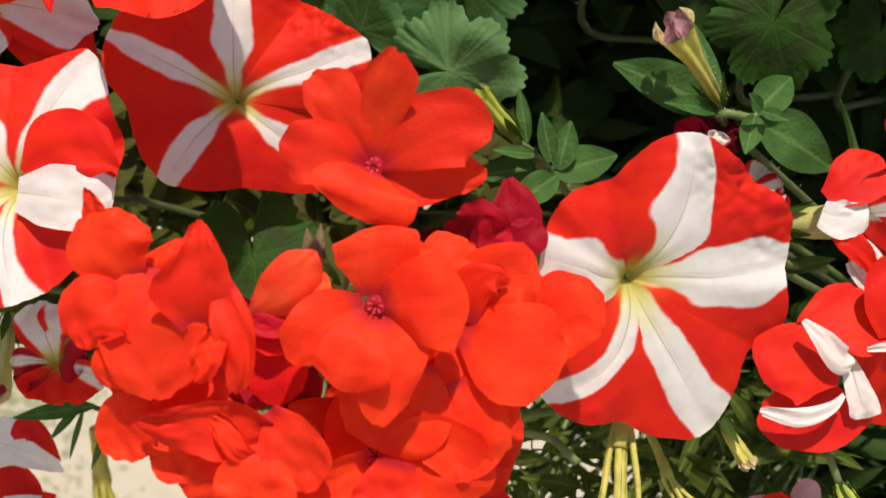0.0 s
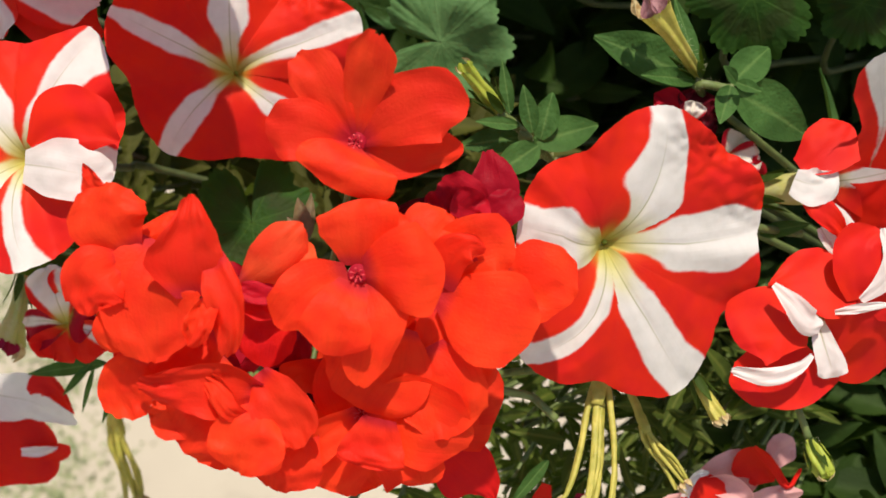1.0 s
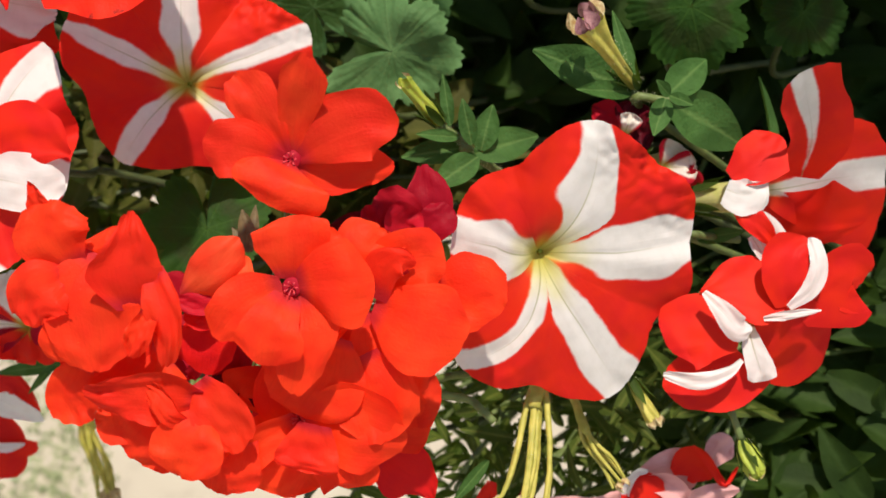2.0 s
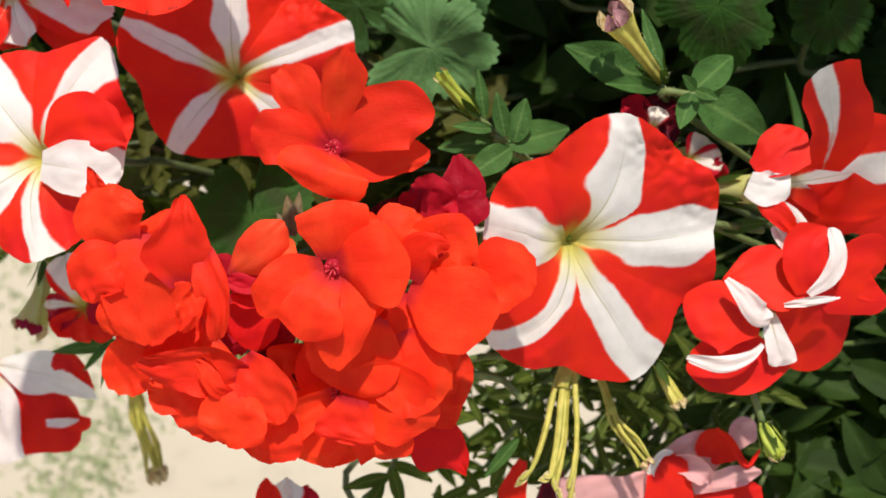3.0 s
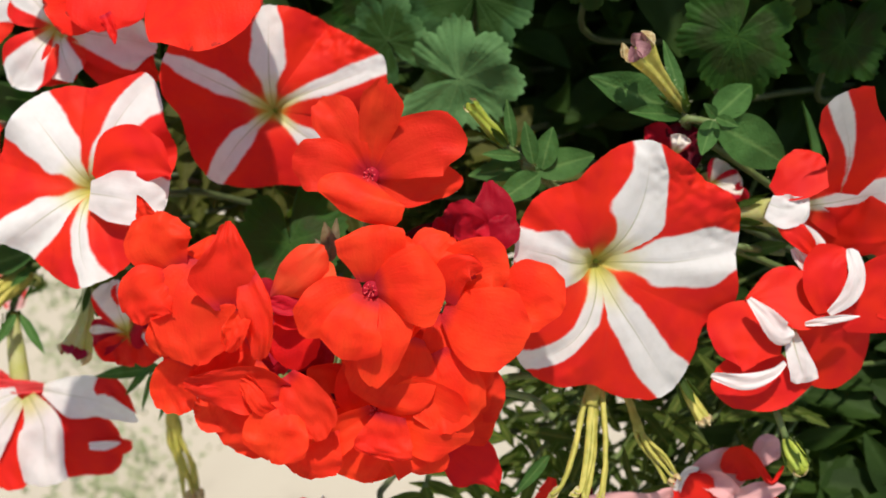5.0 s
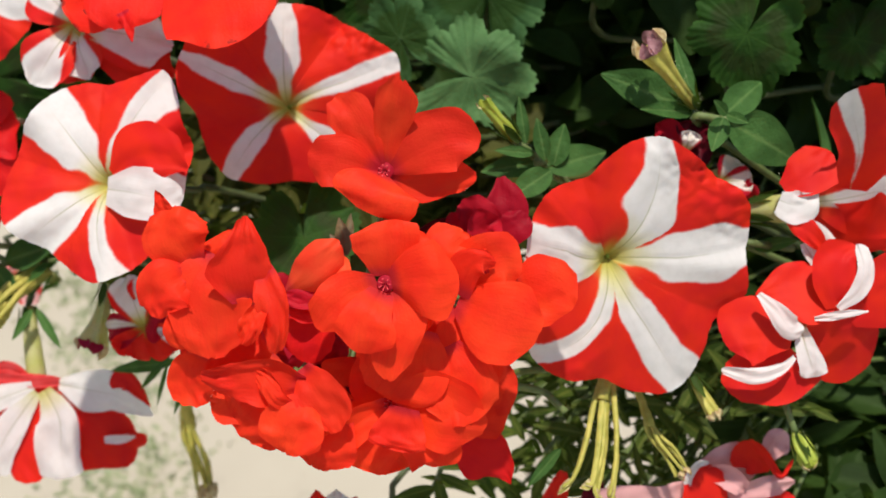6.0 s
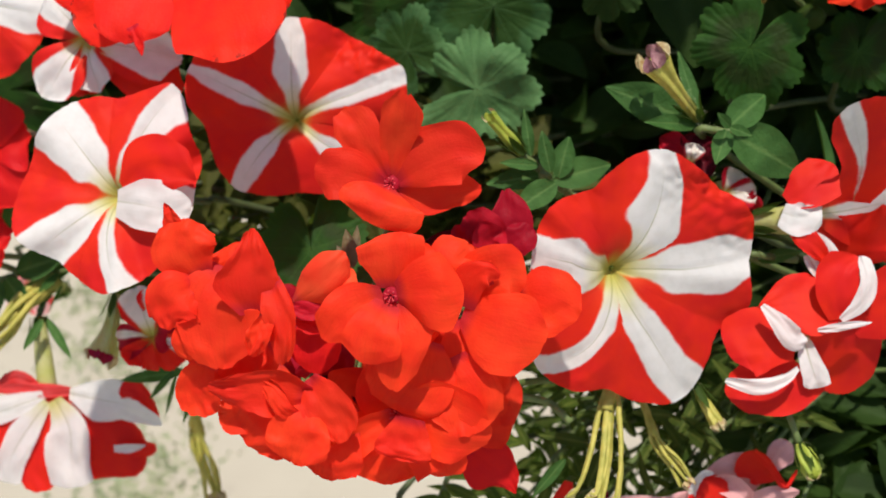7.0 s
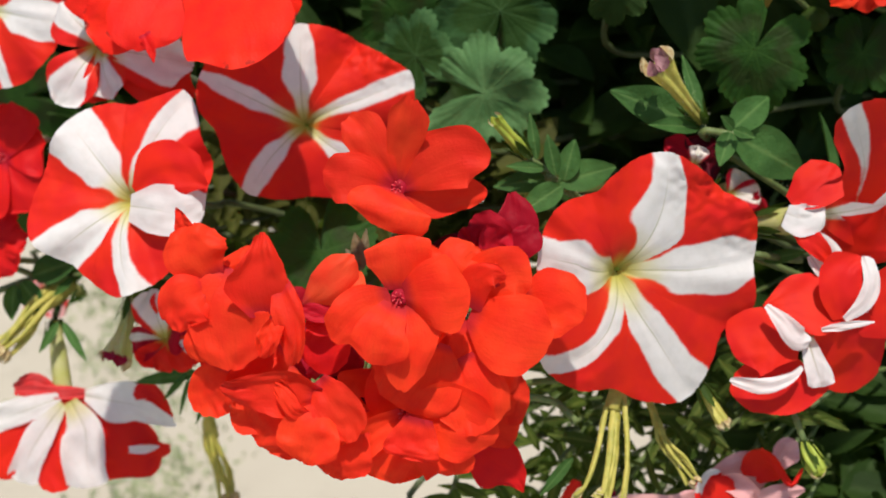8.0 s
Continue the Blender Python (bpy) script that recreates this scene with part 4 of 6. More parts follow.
floret(head, (-0.0535, 0.2810, -0.0188), [], HUB, 9, eye=False, runs=[
    [(-3.7, -0.2, -7, 6.3, 6.3), (-10.9, -10.5, -7, 12.3, 12.3), (-11.3, -22.7, -8, 12.4, 12.4), {'ruffle': 1.5, 'rag': 1.3, 'crimp': 1.1}],
    [(1.1, -8.9, -8, 4.3, 4.3), (-4.6, -15.5, -6, 8.3, 8.3), (-11.1, -22.6, -7, 10.3, 8.3), {'ruffle': 1.5, 'rag': 1.3, 'crimp': 1.1}],
    [(42.6, -30.6, -6, 4.3, 4.3), (40.8, -39, -6, 8.3, 8.3), (39.9, -43.3, -6, 8.3, 8.3), {'ruffle': 1.5, 'rag': 1.3, 'crimp': 1.1}],
    [(45.8, -7.2, -9, 6.4, 6.4), (42.3, -17.4, -9, 14.4, 14.4), (35.2, -27.9, -10, 12.4, 12.4), {'ruffle': 1.5, 'rag': 1.3, 'crimp': 1.1}],
    [(52.5, -14.1, -10, 6.4, 6.4), (57.5, -24.3, -10, 12.4, 10.4), (60.7, -36.4, -11, 8.4, 8.4), {'ruffle': 1.5, 'rag': 1.3, 'crimp': 1.1}],
    [(61.2, 6.3, -9, 6.4, 6.4), (58, 14.8, -8, 10.4, 8.4), (61.3, 19.8, -9, 6.4, 6.4), {'ruffle': 1.5, 'rag': 1.3, 'crimp': 1.1}],
])
floret(head, (-0.0333, 0.3042, -0.0513), [(-99, 20.6, 22.0, 0, 2, 1, {'shift': (0.0, 3.4)}), (-130, 13.2, 18.6, -2, 2, 1, {'shift': (8.5, 13.6)}), (-112, 18.3, 18.6, 0, 3, 1, {'shift': (23.7, 20.3)}), (-103, 15.6, 18.6, 0, 3, 1, {'shift': (30.5, 20.3)}), (-101, 17.3, 20.3, -2, 2, 1, {'shift': (10.2, 3.4)}), (-54, 14.6, 16.9, -3, 2, 1, {'shift': (13.6, -6.8)})], HUB, 10, eye=False)
# Wilted petals in the head's hollow; the maroon also paints its dark gap.
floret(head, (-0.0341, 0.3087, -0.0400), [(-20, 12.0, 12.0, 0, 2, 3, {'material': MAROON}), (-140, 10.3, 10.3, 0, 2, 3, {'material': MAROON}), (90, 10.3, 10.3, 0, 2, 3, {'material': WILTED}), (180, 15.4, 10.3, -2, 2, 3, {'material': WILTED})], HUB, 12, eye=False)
floret(head, (-0.0594, 0.3201, -0.0329), [(141, 22.7, 26.6, 0, 2, 1, {'shift': (-5.3, -3.5)}), (-95, 21.3, 26.6, 0, 2, 1, {'shift': (0.0, -3.5)}), (-11, 18.1, 21.3, 0, 2, 1, {'material': WILTED, 'shift': (5.3, 0.0)}), (129, 25.2, 26.6, 2, 2, 1, {'shift': (-1.8, 7.1)}), (138, 21.3, 24.8, 3, 2, 1, {'shift': (-8.9, 7.1)}), (37, 17.7, 16.0, 0, 2, 1, {'material': WILTED, 'shift': (-1.8, 7.1)})], HUB, 15, eye=False)
floret(head, (-0.0116, 0.3234, -0.0400), [(-156, 21.4, 23.0, 0, 2, 1, {'shift': (0.0, 0.0)}), (-72, 22.4, 24.8, 0, 2, 1, {'shift': (0.0, 0.0)}), (-11, 18.1, 21.3, 0, 2, 1, {'shift': (0.0, 7.1)}), (81, 21.6, 21.3, 0, 2, 1, {'shift': (0.0, 7.1)}), (-23, 27.0, 21.3, 0, 2, 1, {'shift': (-1.8, -10.6)})], HUB, 16, eye=False)
# Filler petals added behind the gaps, in dark reds that imitate the hollow's shade.
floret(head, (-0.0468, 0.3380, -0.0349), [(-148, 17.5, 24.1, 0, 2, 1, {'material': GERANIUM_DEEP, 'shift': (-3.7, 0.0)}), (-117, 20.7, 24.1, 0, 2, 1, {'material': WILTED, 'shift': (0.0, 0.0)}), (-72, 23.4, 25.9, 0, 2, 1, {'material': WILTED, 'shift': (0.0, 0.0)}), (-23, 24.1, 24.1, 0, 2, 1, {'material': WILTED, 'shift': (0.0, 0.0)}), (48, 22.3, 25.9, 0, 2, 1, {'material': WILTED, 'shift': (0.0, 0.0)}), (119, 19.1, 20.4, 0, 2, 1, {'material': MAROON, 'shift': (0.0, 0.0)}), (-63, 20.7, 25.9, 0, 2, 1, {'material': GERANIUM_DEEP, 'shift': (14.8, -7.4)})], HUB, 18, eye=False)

for tip, wide in (((-0.0352, 0.3190, 0.0055), 0.0052), ((-0.0318, 0.3210, 0.0068), 0.0036), ((-0.0384, 0.3200, 0.0004), 0.0040)):
    part("bract", blade_mesh(bmesh.new(), (-0.0333, 0.3200, -0.0066), tip, wide, (0.2, -1, 0.2), 0.5, 0.2, 3), BRACT, head, "dry brown bract")

HUB2 = Vector((-0.1081, 0.3560, 0.1042))
head2 = geranium_head(HUB2, "orange-red geranium head with brown withered petal edges", [HUB2, (-0.1050, 0.3900, 0.1072), LIP, RIM, SOIL[1]])
floret(head2, (-0.0998, 0.3430, 0.0984), [], HUB2, 21, material=GERANIUM_WORN, eye=False, runs=[
    [(5, -0.8, 3, 5, 5), (24.5, -8.3, 9, 13.9, 13.9), (37.4, -15.2, 14, 12.6, 13.7), (45.1, -19.5, 16, 7.5, 10.1), {}],
    [(-4.6, 2.5, -2, 5, 5), (-20.3, -3.3, 0, 11.9, 11.9), (-34.8, -7.8, 0, 10.8, 11.9), (-43.5, -10.4, -1, 7.8, 7.8), {}],
    [(-2.3, 0.2, -1, 5, 5), (-15.6, -9.7, 2, 16.4, 14.1), (-25.6, -17.4, 3, 14.1, 10.7), (-34.2, -20, 2, 8.6, 7.7), {'rag': 1.4}],
    [(-2, -1.9, 0, 5, 5), (-7.9, -14.7, 7, 14, 14), (-10.6, -24.8, 11, 12.7, 12.7), (-11.3, -31, 12, 8.4, 8.4), {'rag': 1.4}],
    [(3.7, -1.1, 5, 4.9, 4.9), (17.7, -13.1, 16, 15.9, 15.9), (27.9, -28.4, 29, 20.1, 19.2), (31.2, -40, 35, 12.6, 12.6), {'rag': 0.3}],
    [(-8.9, -25.1, 13, 2.2, 2.2), (-6.5, -30.1, 14, 1.7, 1.7), (-5.4, -35.2, 14, 0.6, 0.6), {}],
])

HUB3 = Vector((-0.2037, 0.4039, 0.0404))
head3 = geranium_head(HUB3, "red geranium head in shade behind the petunias", [HUB3, (-0.1963, 0.4351, 0.0468), LIP, RIM, SOIL[4]])
# Shade on this head is painted: its petals take the deep red material.
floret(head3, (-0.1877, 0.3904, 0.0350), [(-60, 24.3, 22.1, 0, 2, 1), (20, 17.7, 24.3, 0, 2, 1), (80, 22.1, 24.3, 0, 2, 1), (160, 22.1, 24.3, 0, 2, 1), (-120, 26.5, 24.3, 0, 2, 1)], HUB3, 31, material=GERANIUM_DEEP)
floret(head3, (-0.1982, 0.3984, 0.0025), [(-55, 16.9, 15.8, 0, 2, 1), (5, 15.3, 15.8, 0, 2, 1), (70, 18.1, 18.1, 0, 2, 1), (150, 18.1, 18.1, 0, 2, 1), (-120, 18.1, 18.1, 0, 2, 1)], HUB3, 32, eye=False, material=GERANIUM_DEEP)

# ---- petunias ----
petunia((0.0488, 0.3184, -0.0073), [(0, 45.2), (18, 48.4), (26, 47.4), (36, 42.9), (53, 41.6), (70, 39.9), (93, 29.6), (104, 25.9), (132, 27.2), (168, 25.0), (203, 26.6), (233, 38.7), (254, 40.7), (268, 38.9), (279, 43.5), (298, 49.4), (314, 45.3), (329, 41.5), (343, 47.5)],
        [((36, 50, 68), (1.8, 8.2, 4.8, 3.4), (5.2, 9.4, 7.4, 4.6), 1), ((0, -1, 4), (3.0, 8.2, 9.4, 6.0), (2.6, 7.8, 9.6, 6.2), 0), ((186, 169, 167), (6, 9.6, 7, 4.6), (4.6, 8, 6, 6), 1),
         ((-85, -98, -128), (2.4, 3.6, 4.4, 3.6), (2.6, 3.6, 4.2, 3.6), 1), ((-64, -60, -59), (3.4, 5.6, 6.8, 9), (3, 5.8, 6.8, 5.6), 1)],
        "large open red and white striped petunia facing the light", tilt=(-0.40, 0.24), seed=3, throat=12, back=(0.0547, 0.3647, -0.0138), stem=[(0.0692, 0.4155, -0.0255), LIP, RIM, SOIL[0]], crumple=[(42, 20, 4.0), (14, 9, 2.5)])
petunia((-0.0620, 0.3593, 0.0443), [(20, 42.9), (24, 43.4), (35, 39.8), (52, 36.1), (67, 35.9), (87, 35.1), (110, 33.4), (135, 36.9), (154, 38.2), (172, 35.0), (184, 30.4), (197, 30.5), (216, 31.8), (233, 31.7), (243, 29.7), (258, 28.0), (275, 26.5), (290, 28.4), (320, 37.5), (350, 37.5)],
        [((150, 152, 153), (1.8, 3.6, 3.2, 1.6), (1.8, 3.8, 3.2, 1.6), -6), ((85, 87, 88), (2, 5.6, 5, 2.8), (2, 5.6, 5, 2.8), 1), ((25, 22, 22), (1.8, 3.2, 3.8, 3.8), (1.6, 3.2, 3.8, 3.6), 7),
         ((-40, -38, -36), (1.6, 4, 4, 3), (1.6, 4, 4, 3), -3), ((-130, -132, -128), (1.8, 4.2, 4.2, 3.2), (1.8, 4.2, 4.4, 3.6), -4)],
        "red petunia with narrow white star, partly shaded", tilt=(-0.38, 0.20), seed=5, throat=12, stem=[(-0.0572, 0.4386, 0.0366), LIP, RIM, SOIL[4]], crumple=[(42, 26, 3.0)], swell=[(262, 24, 9), (45, 30, -5), (200, 22, -6)])
petunia((-0.1143, 0.3270, 0.0165), [(8, 26.9), (37, 32.0), (52, 36.9), (65, 41.9), (72, 38.9), (90, 33.5), (105, 35.1), (121, 36.2), (138, 34.1), (151, 33.2), (163, 32.3), (180, 34.4), (195, 35.5), (206, 34.0), (225, 29.3), (239, 28.3), (264, 31.9), (285, 30.1), (320, 26.6), (344, 26.8)],
        [((126, 127, 128), (3, 8, 10, 12), (2.4, 7, 8, 8), 1), ((86, 70, 61), (1.2, 3.4, 5, 3.6), (1.6, 4.4, 7, 9), 3), ((-4, -4, -3), (3, 6, 6, 4), (4, 8, 8, 6), 1),
         ((212, 214, 216), (2.6, 6.6, 8, 8.4), (2.6, 6.6, 8, 8), -1), ((-104, -96, -80), (1.8, 3.2, 4, 5), (1.4, 2.8, 4, 5), 1)],
        "white and red striped petunia with ruffled lobes", throat=10, ruffle=2.6, tilt=(-0.1, -0.22), back=(-0.1252, 0.3723, 0.0154), stem=[(-0.1049, 0.3939, 0.0156), (-0.0754, 0.4361, 0.0090), LIP, RIM, SOIL[1]], seed=8,
        folds=[
    [(3.5, 3.6, 3, 1.7, 1.7), (12.9, 9.6, 6, 10, 8.2), (21.9, 8.9, 7, 8.6, 8.6), (29.4, 5.1, 5, 2.3, 3.4), {'away': 0.5, 'rag': 0.2}],
    [(1.9, -1.5, 3, 3.9, 5.4), (11.1, -2.6, 7, 8.4, 8.1), (19.7, -4.2, 7, 8.8, 7.7), (27.5, -3.1, 4, 7, 5), {'all_white': True, 'away': 0.5, 'rag': 0.2}],
])
folded_petunia((0.1119, 0.3382, -0.0318), [
    [(14.8, 4.1, 0, 3.5, 3.5), (23, 11.3, 1, 8.4, 13), (28.8, 16.5, 1, 10.1, 11.3), (32.7, 14.4, 0, 7.1, 7.6), {'rag': 1.0, 'lean': (0, 0.15)}],
    [(1.4, 0.3, -1, 2.5, 2.5), (9.8, -2.1, 0, 10.9, 15.2), (17.5, -0.2, 0, 12.6, 14.3), (24.7, 2.7, -1, 9.3, 7.6), {'lean': (-0.1, 0.5)}],
    [(-1, -7.6, -1, 11, 6.7), (-7.1, -13.8, 0, 10.1, 10.9), (-15.8, -15.3, 0, 8.4, 10.9), (-25.5, -14.9, 0, 6.3, 8.8), {}],
    [(-3, -7.7, 5, 0.9, 0.7), (-7.6, -11.3, 7, 1.8, 1.8), (-16.1, -13.6, 7.5, 2.7, 2.5), (-26.3, -11.9, 6, 1.1, 1.3), {'all_white': True, 'away': 0.8, 'blunt': 0.05}],
    [(-0.6, 1.4, 2, 1.8, 1.8), (1.1, -5.3, 3, 3.3, 3.5), (2.9, -11, 3, 4.4, 4.1), (3.7, -14.7, 2, 4.3, 4.1), {'all_white': True, 'away': 0.2, 'blunt': 0.12}],
    [(-3.6, -2.7, 3, 2.9, 3.3), (-11.7, -0.8, 5, 7.9, 11.8), (-19.4, -1.6, 5, 9.5, 11.8), (-24.1, -4.6, 4, 6.6, 7.1), {'lean': (0.1, -0.25), 'rag': 0.3}],
    [(10.4, 8, 4, 3.5, 3.5), (9, 15.9, 6, 6.6, 9.1), (11.3, 23.6, 6, 7.9, 5.8), (15.9, 28, 4, 3.3, 3.7), {}],
    [(10.3, 7.8, 6, 1.1, 1.1), (16.3, 13.5, 7, 2.7, 2.7), (18.5, 21.2, 7, 2.7, 2.7), (16.8, 28.4, 5, 1.6, 2), {'all_white': True, 'away': 0.8, 'blunt': 0.08}],
    [(3, 4.5, 6, 0.7, 0.7), (9.6, 5.8, 8, 1.6, 1.4), (19.6, 7.1, 6, 0.5, 0.7), {'all_white': True, 'away': 0.45}],
    [(-14.8, 12.6, 8, 0.9, 0.9), (-10, 7.4, 9, 3.1, 2.7), (-4.6, 1.9, 8, 3.8, 4), (-0.2, 1.4, 5, 2.2, 2.4), {'all_white': True, 'away': 0.6}],
    [(9.5, 13.7, 6, 5.6, 4.9), (2.9, 12.5, 7, 9.9, 9.5), (-5.5, 12.9, 7, 6.6, 8.7), (-15, 12.1, 7, 1.2, 1.6), {'rag': 0.2, 'lean': (0, -0.45)}],
],
        "folded red petunia with short white bands", back=(0.1214, 0.3789, -0.0363), stem=[(0.1276, 0.4096, -0.0332), LIP_R, RIM_R, SOIL[2]], seed=11)
folded_petunia((0.1152, 0.3462, 0.0080), [
    [(3.4, -1.2, -6, 3, 3), (13.1, -6.6, -9, 9.2, 11.4), (22.5, -9.1, -4, 13.5, 6.5), (37, -6.4, -6, 13.5, 5.2), {'lean': (0, 0.7)}],
    [(1.7, 1.7, -2, 2.5, 2.5), (12.9, 2.8, -9, 13.6, 11.4), (26.5, 5.4, -14, 18.3, 20.5), (43.8, 7.6, -18, 13.9, 25.3), {'stripe': ((0, 1.1), (0, 2.8), (0, 4.9), (0, 5.1)), 'away': 0.1, 'blunt': 0.1, 'lean': (0, 0.55)}],
    [(12.8, 6, -5, 6.9, 6.9), (14, 17.4, 1, 6.8, 12.9), (11.4, 28.4, 8, 9.7, 9.7), (8.2, 36.1, 14, 7.4, 8.7), {'stripe': ((-1.5, 0), (-0.7, 1.1), (1.1, 3.4), (2.4, 3.5)), 'away': 0.5, 'blunt': 0.1, 'curl': (4, 0), 'lean': (0, 0.35)}],
    [(-1.1, -4.2, 1, 1.5, 1.5), (3.9, -9, 1, 3.2, 3), (9.9, -16.6, 0, 2.7, 2.3), {'all_white': True, 'away': 0.25}],
    [(-2.1, -11.5, 5, 1.5, 1.5), (0.6, -15.9, 5, 2.6, 2.1), (4, -20.3, 4, 1.9, 1.5), {'all_white': True, 'away': 0.5}],
    [(-7.6, -2.7, 8, 2, 1.6), (-3.8, -6.1, 9, 4.2, 3.3), (0.5, -9.9, 9, 3.3, 2.9), (5.1, -14.9, 7, 1.6, 1.6), {}],
    [(-10.3, 2.5, 7, 3, 4.5), (-6.5, 1.1, 9, 4.5, 6.3), (-2.3, 1.5, 9, 4.1, 5.6), (1.8, 5, 8, 1.1, 1.5), {'all_white': True, 'away': 0.6}],
    [(-8.8, 6, 8, 2.5, 2.5), (-3.5, 9.1, 10, 6.7, 6.2), (2.1, 14.2, 11, 7.1, 8.3), (6.8, 17.7, 10, 4.1, 5), {'curl': (-1, 1), 'lean': (0, -0.3), 'rag': 0.1, 'ruffle': 0.3, 'blunt': 0.3}],
],
        "red and white petunia seen from the side", back=(0.0987, 0.3609, 0.0071), stem=[(0.1006, 0.3991, 0.0050), LIP_R, RIM_R, SOIL[2]], seed=13, tube_r=0.0060)
folded_petunia((0.0901, 0.3713, -0.0962), [
    [(17.9, 15.9, -3, 2.4, 2.4), (20.7, 20.8, -3, 4.9, 5.3), (25, 24, -4, 3.5, 3.5), {'material': PETUNIA_BACK, 'all_white': True, 'away': 0.7}],
    [(-42.6, 7.5, 1, 2.2, 2.2), (-43.5, 0, 1, 4.5, 5), (-45, -8.2, 0, 5.4, 5.4), {'material': MAROON}],
    [(-54.2, 10.8, 2, 1.5, 1.5), (-56.1, 3.9, 2, 3.6, 4), (-58.9, -6.2, 1, 5.9, 5.9), {'material': PETUNIA}],
    [(-6.2, 11.8, 0, 2, 2.4), (1.2, 15.5, 1, 4.8, 8.5), (8.1, 17.1, -1, 4.9, 9.8), (12.7, 19.9, -4, 2.4, 3.7), {'material': PETUNIA_BACK, 'all_white': True, 'away': 0.7}],
    [(-42.5, -3.6, 2, 8.5, 6.4), (-30.1, -2.1, 3, 8.9, 8.5), (-16.8, 1.1, 3, 6, 10.5), (-6.4, 5.9, 2, 7.7, 12.5), {'material': PETUNIA_BACK, 'all_white': True, 'away': 0.7}],
    [(4.3, 14.4, 2, 1.3, 1.3), (9.2, 16.9, 2, 5.9, 5), (14.3, 15, 2, 5, 5.4), (17.5, 12, 2, 2, 2), {'material': PETUNIA}],
    [(4.3, -1.9, 1, 5, 7.3), (15.5, -0.4, 2, 5.4, 9.5), (26.6, 1.9, 1, 5, 9.6), {'material': PETUNIA}],
    [(3, 3.8, 3, 2.4, 3.6), (14.1, 6.6, 4, 3.4, 4), (25.7, 9.3, 3, 2.2, 3), {'material': PETUNIA_BACK, 'all_white': True, 'away': 0.7, 'ruffle': 1.5}],
    [(-5.5, 11.7, 2, 1.6, 2), (2, 11.6, 5, 3.6, 4.8), (6.8, 7.8, 6, 3.2, 3.6), (9.1, 5.4, 4, 2, 2), {'material': PETUNIA_BACK, 'all_white': True, 'away': 0.7, 'curl': (2, 3)}],
    [(10.4, 22.9, 3, 1.1, 1.1), (15.8, 18, 5, 1.3, 1.5), (20.8, 11.2, 5, 1.1, 1.3), (25.1, 16.5, 4, 0.8, 0.8), {'material': PETUNIA, 'curl': (1, 0)}],
    [(-4.1, -5.9, 5, 9.5, 8.6), (-4.7, 4.1, 6, 8.1, 7.2), (-5.2, 11.4, 6, 7.2, 6.3), (-5.4, 14.9, 4, 4.9, 4.9), {'material': PETUNIA, 'away': 0.7, 'rag': 0.1, 'ruffle': 0.2, 'crimp': 0.1, 'blunt': 0.3}],
    [(-11.8, 4, 5, 1.2, 1.2), (-10.7, 10.3, 7, 1.6, 1.2), (-7.6, 15, 7, 1.4, 1.2), (-3.6, 15.4, 5, 1.2, 1.2), {'material': PETUNIA, 'all_white': True, 'away': 0.7}],
],
        "crumpled pink and red petunia past its best", back=(0.0967, 0.3949, -0.0881), stem=[(0.1032, 0.4255, -0.0881), LIP_R, RIM_R, SOIL[3]], seed=17, material=PETUNIA_BACK)
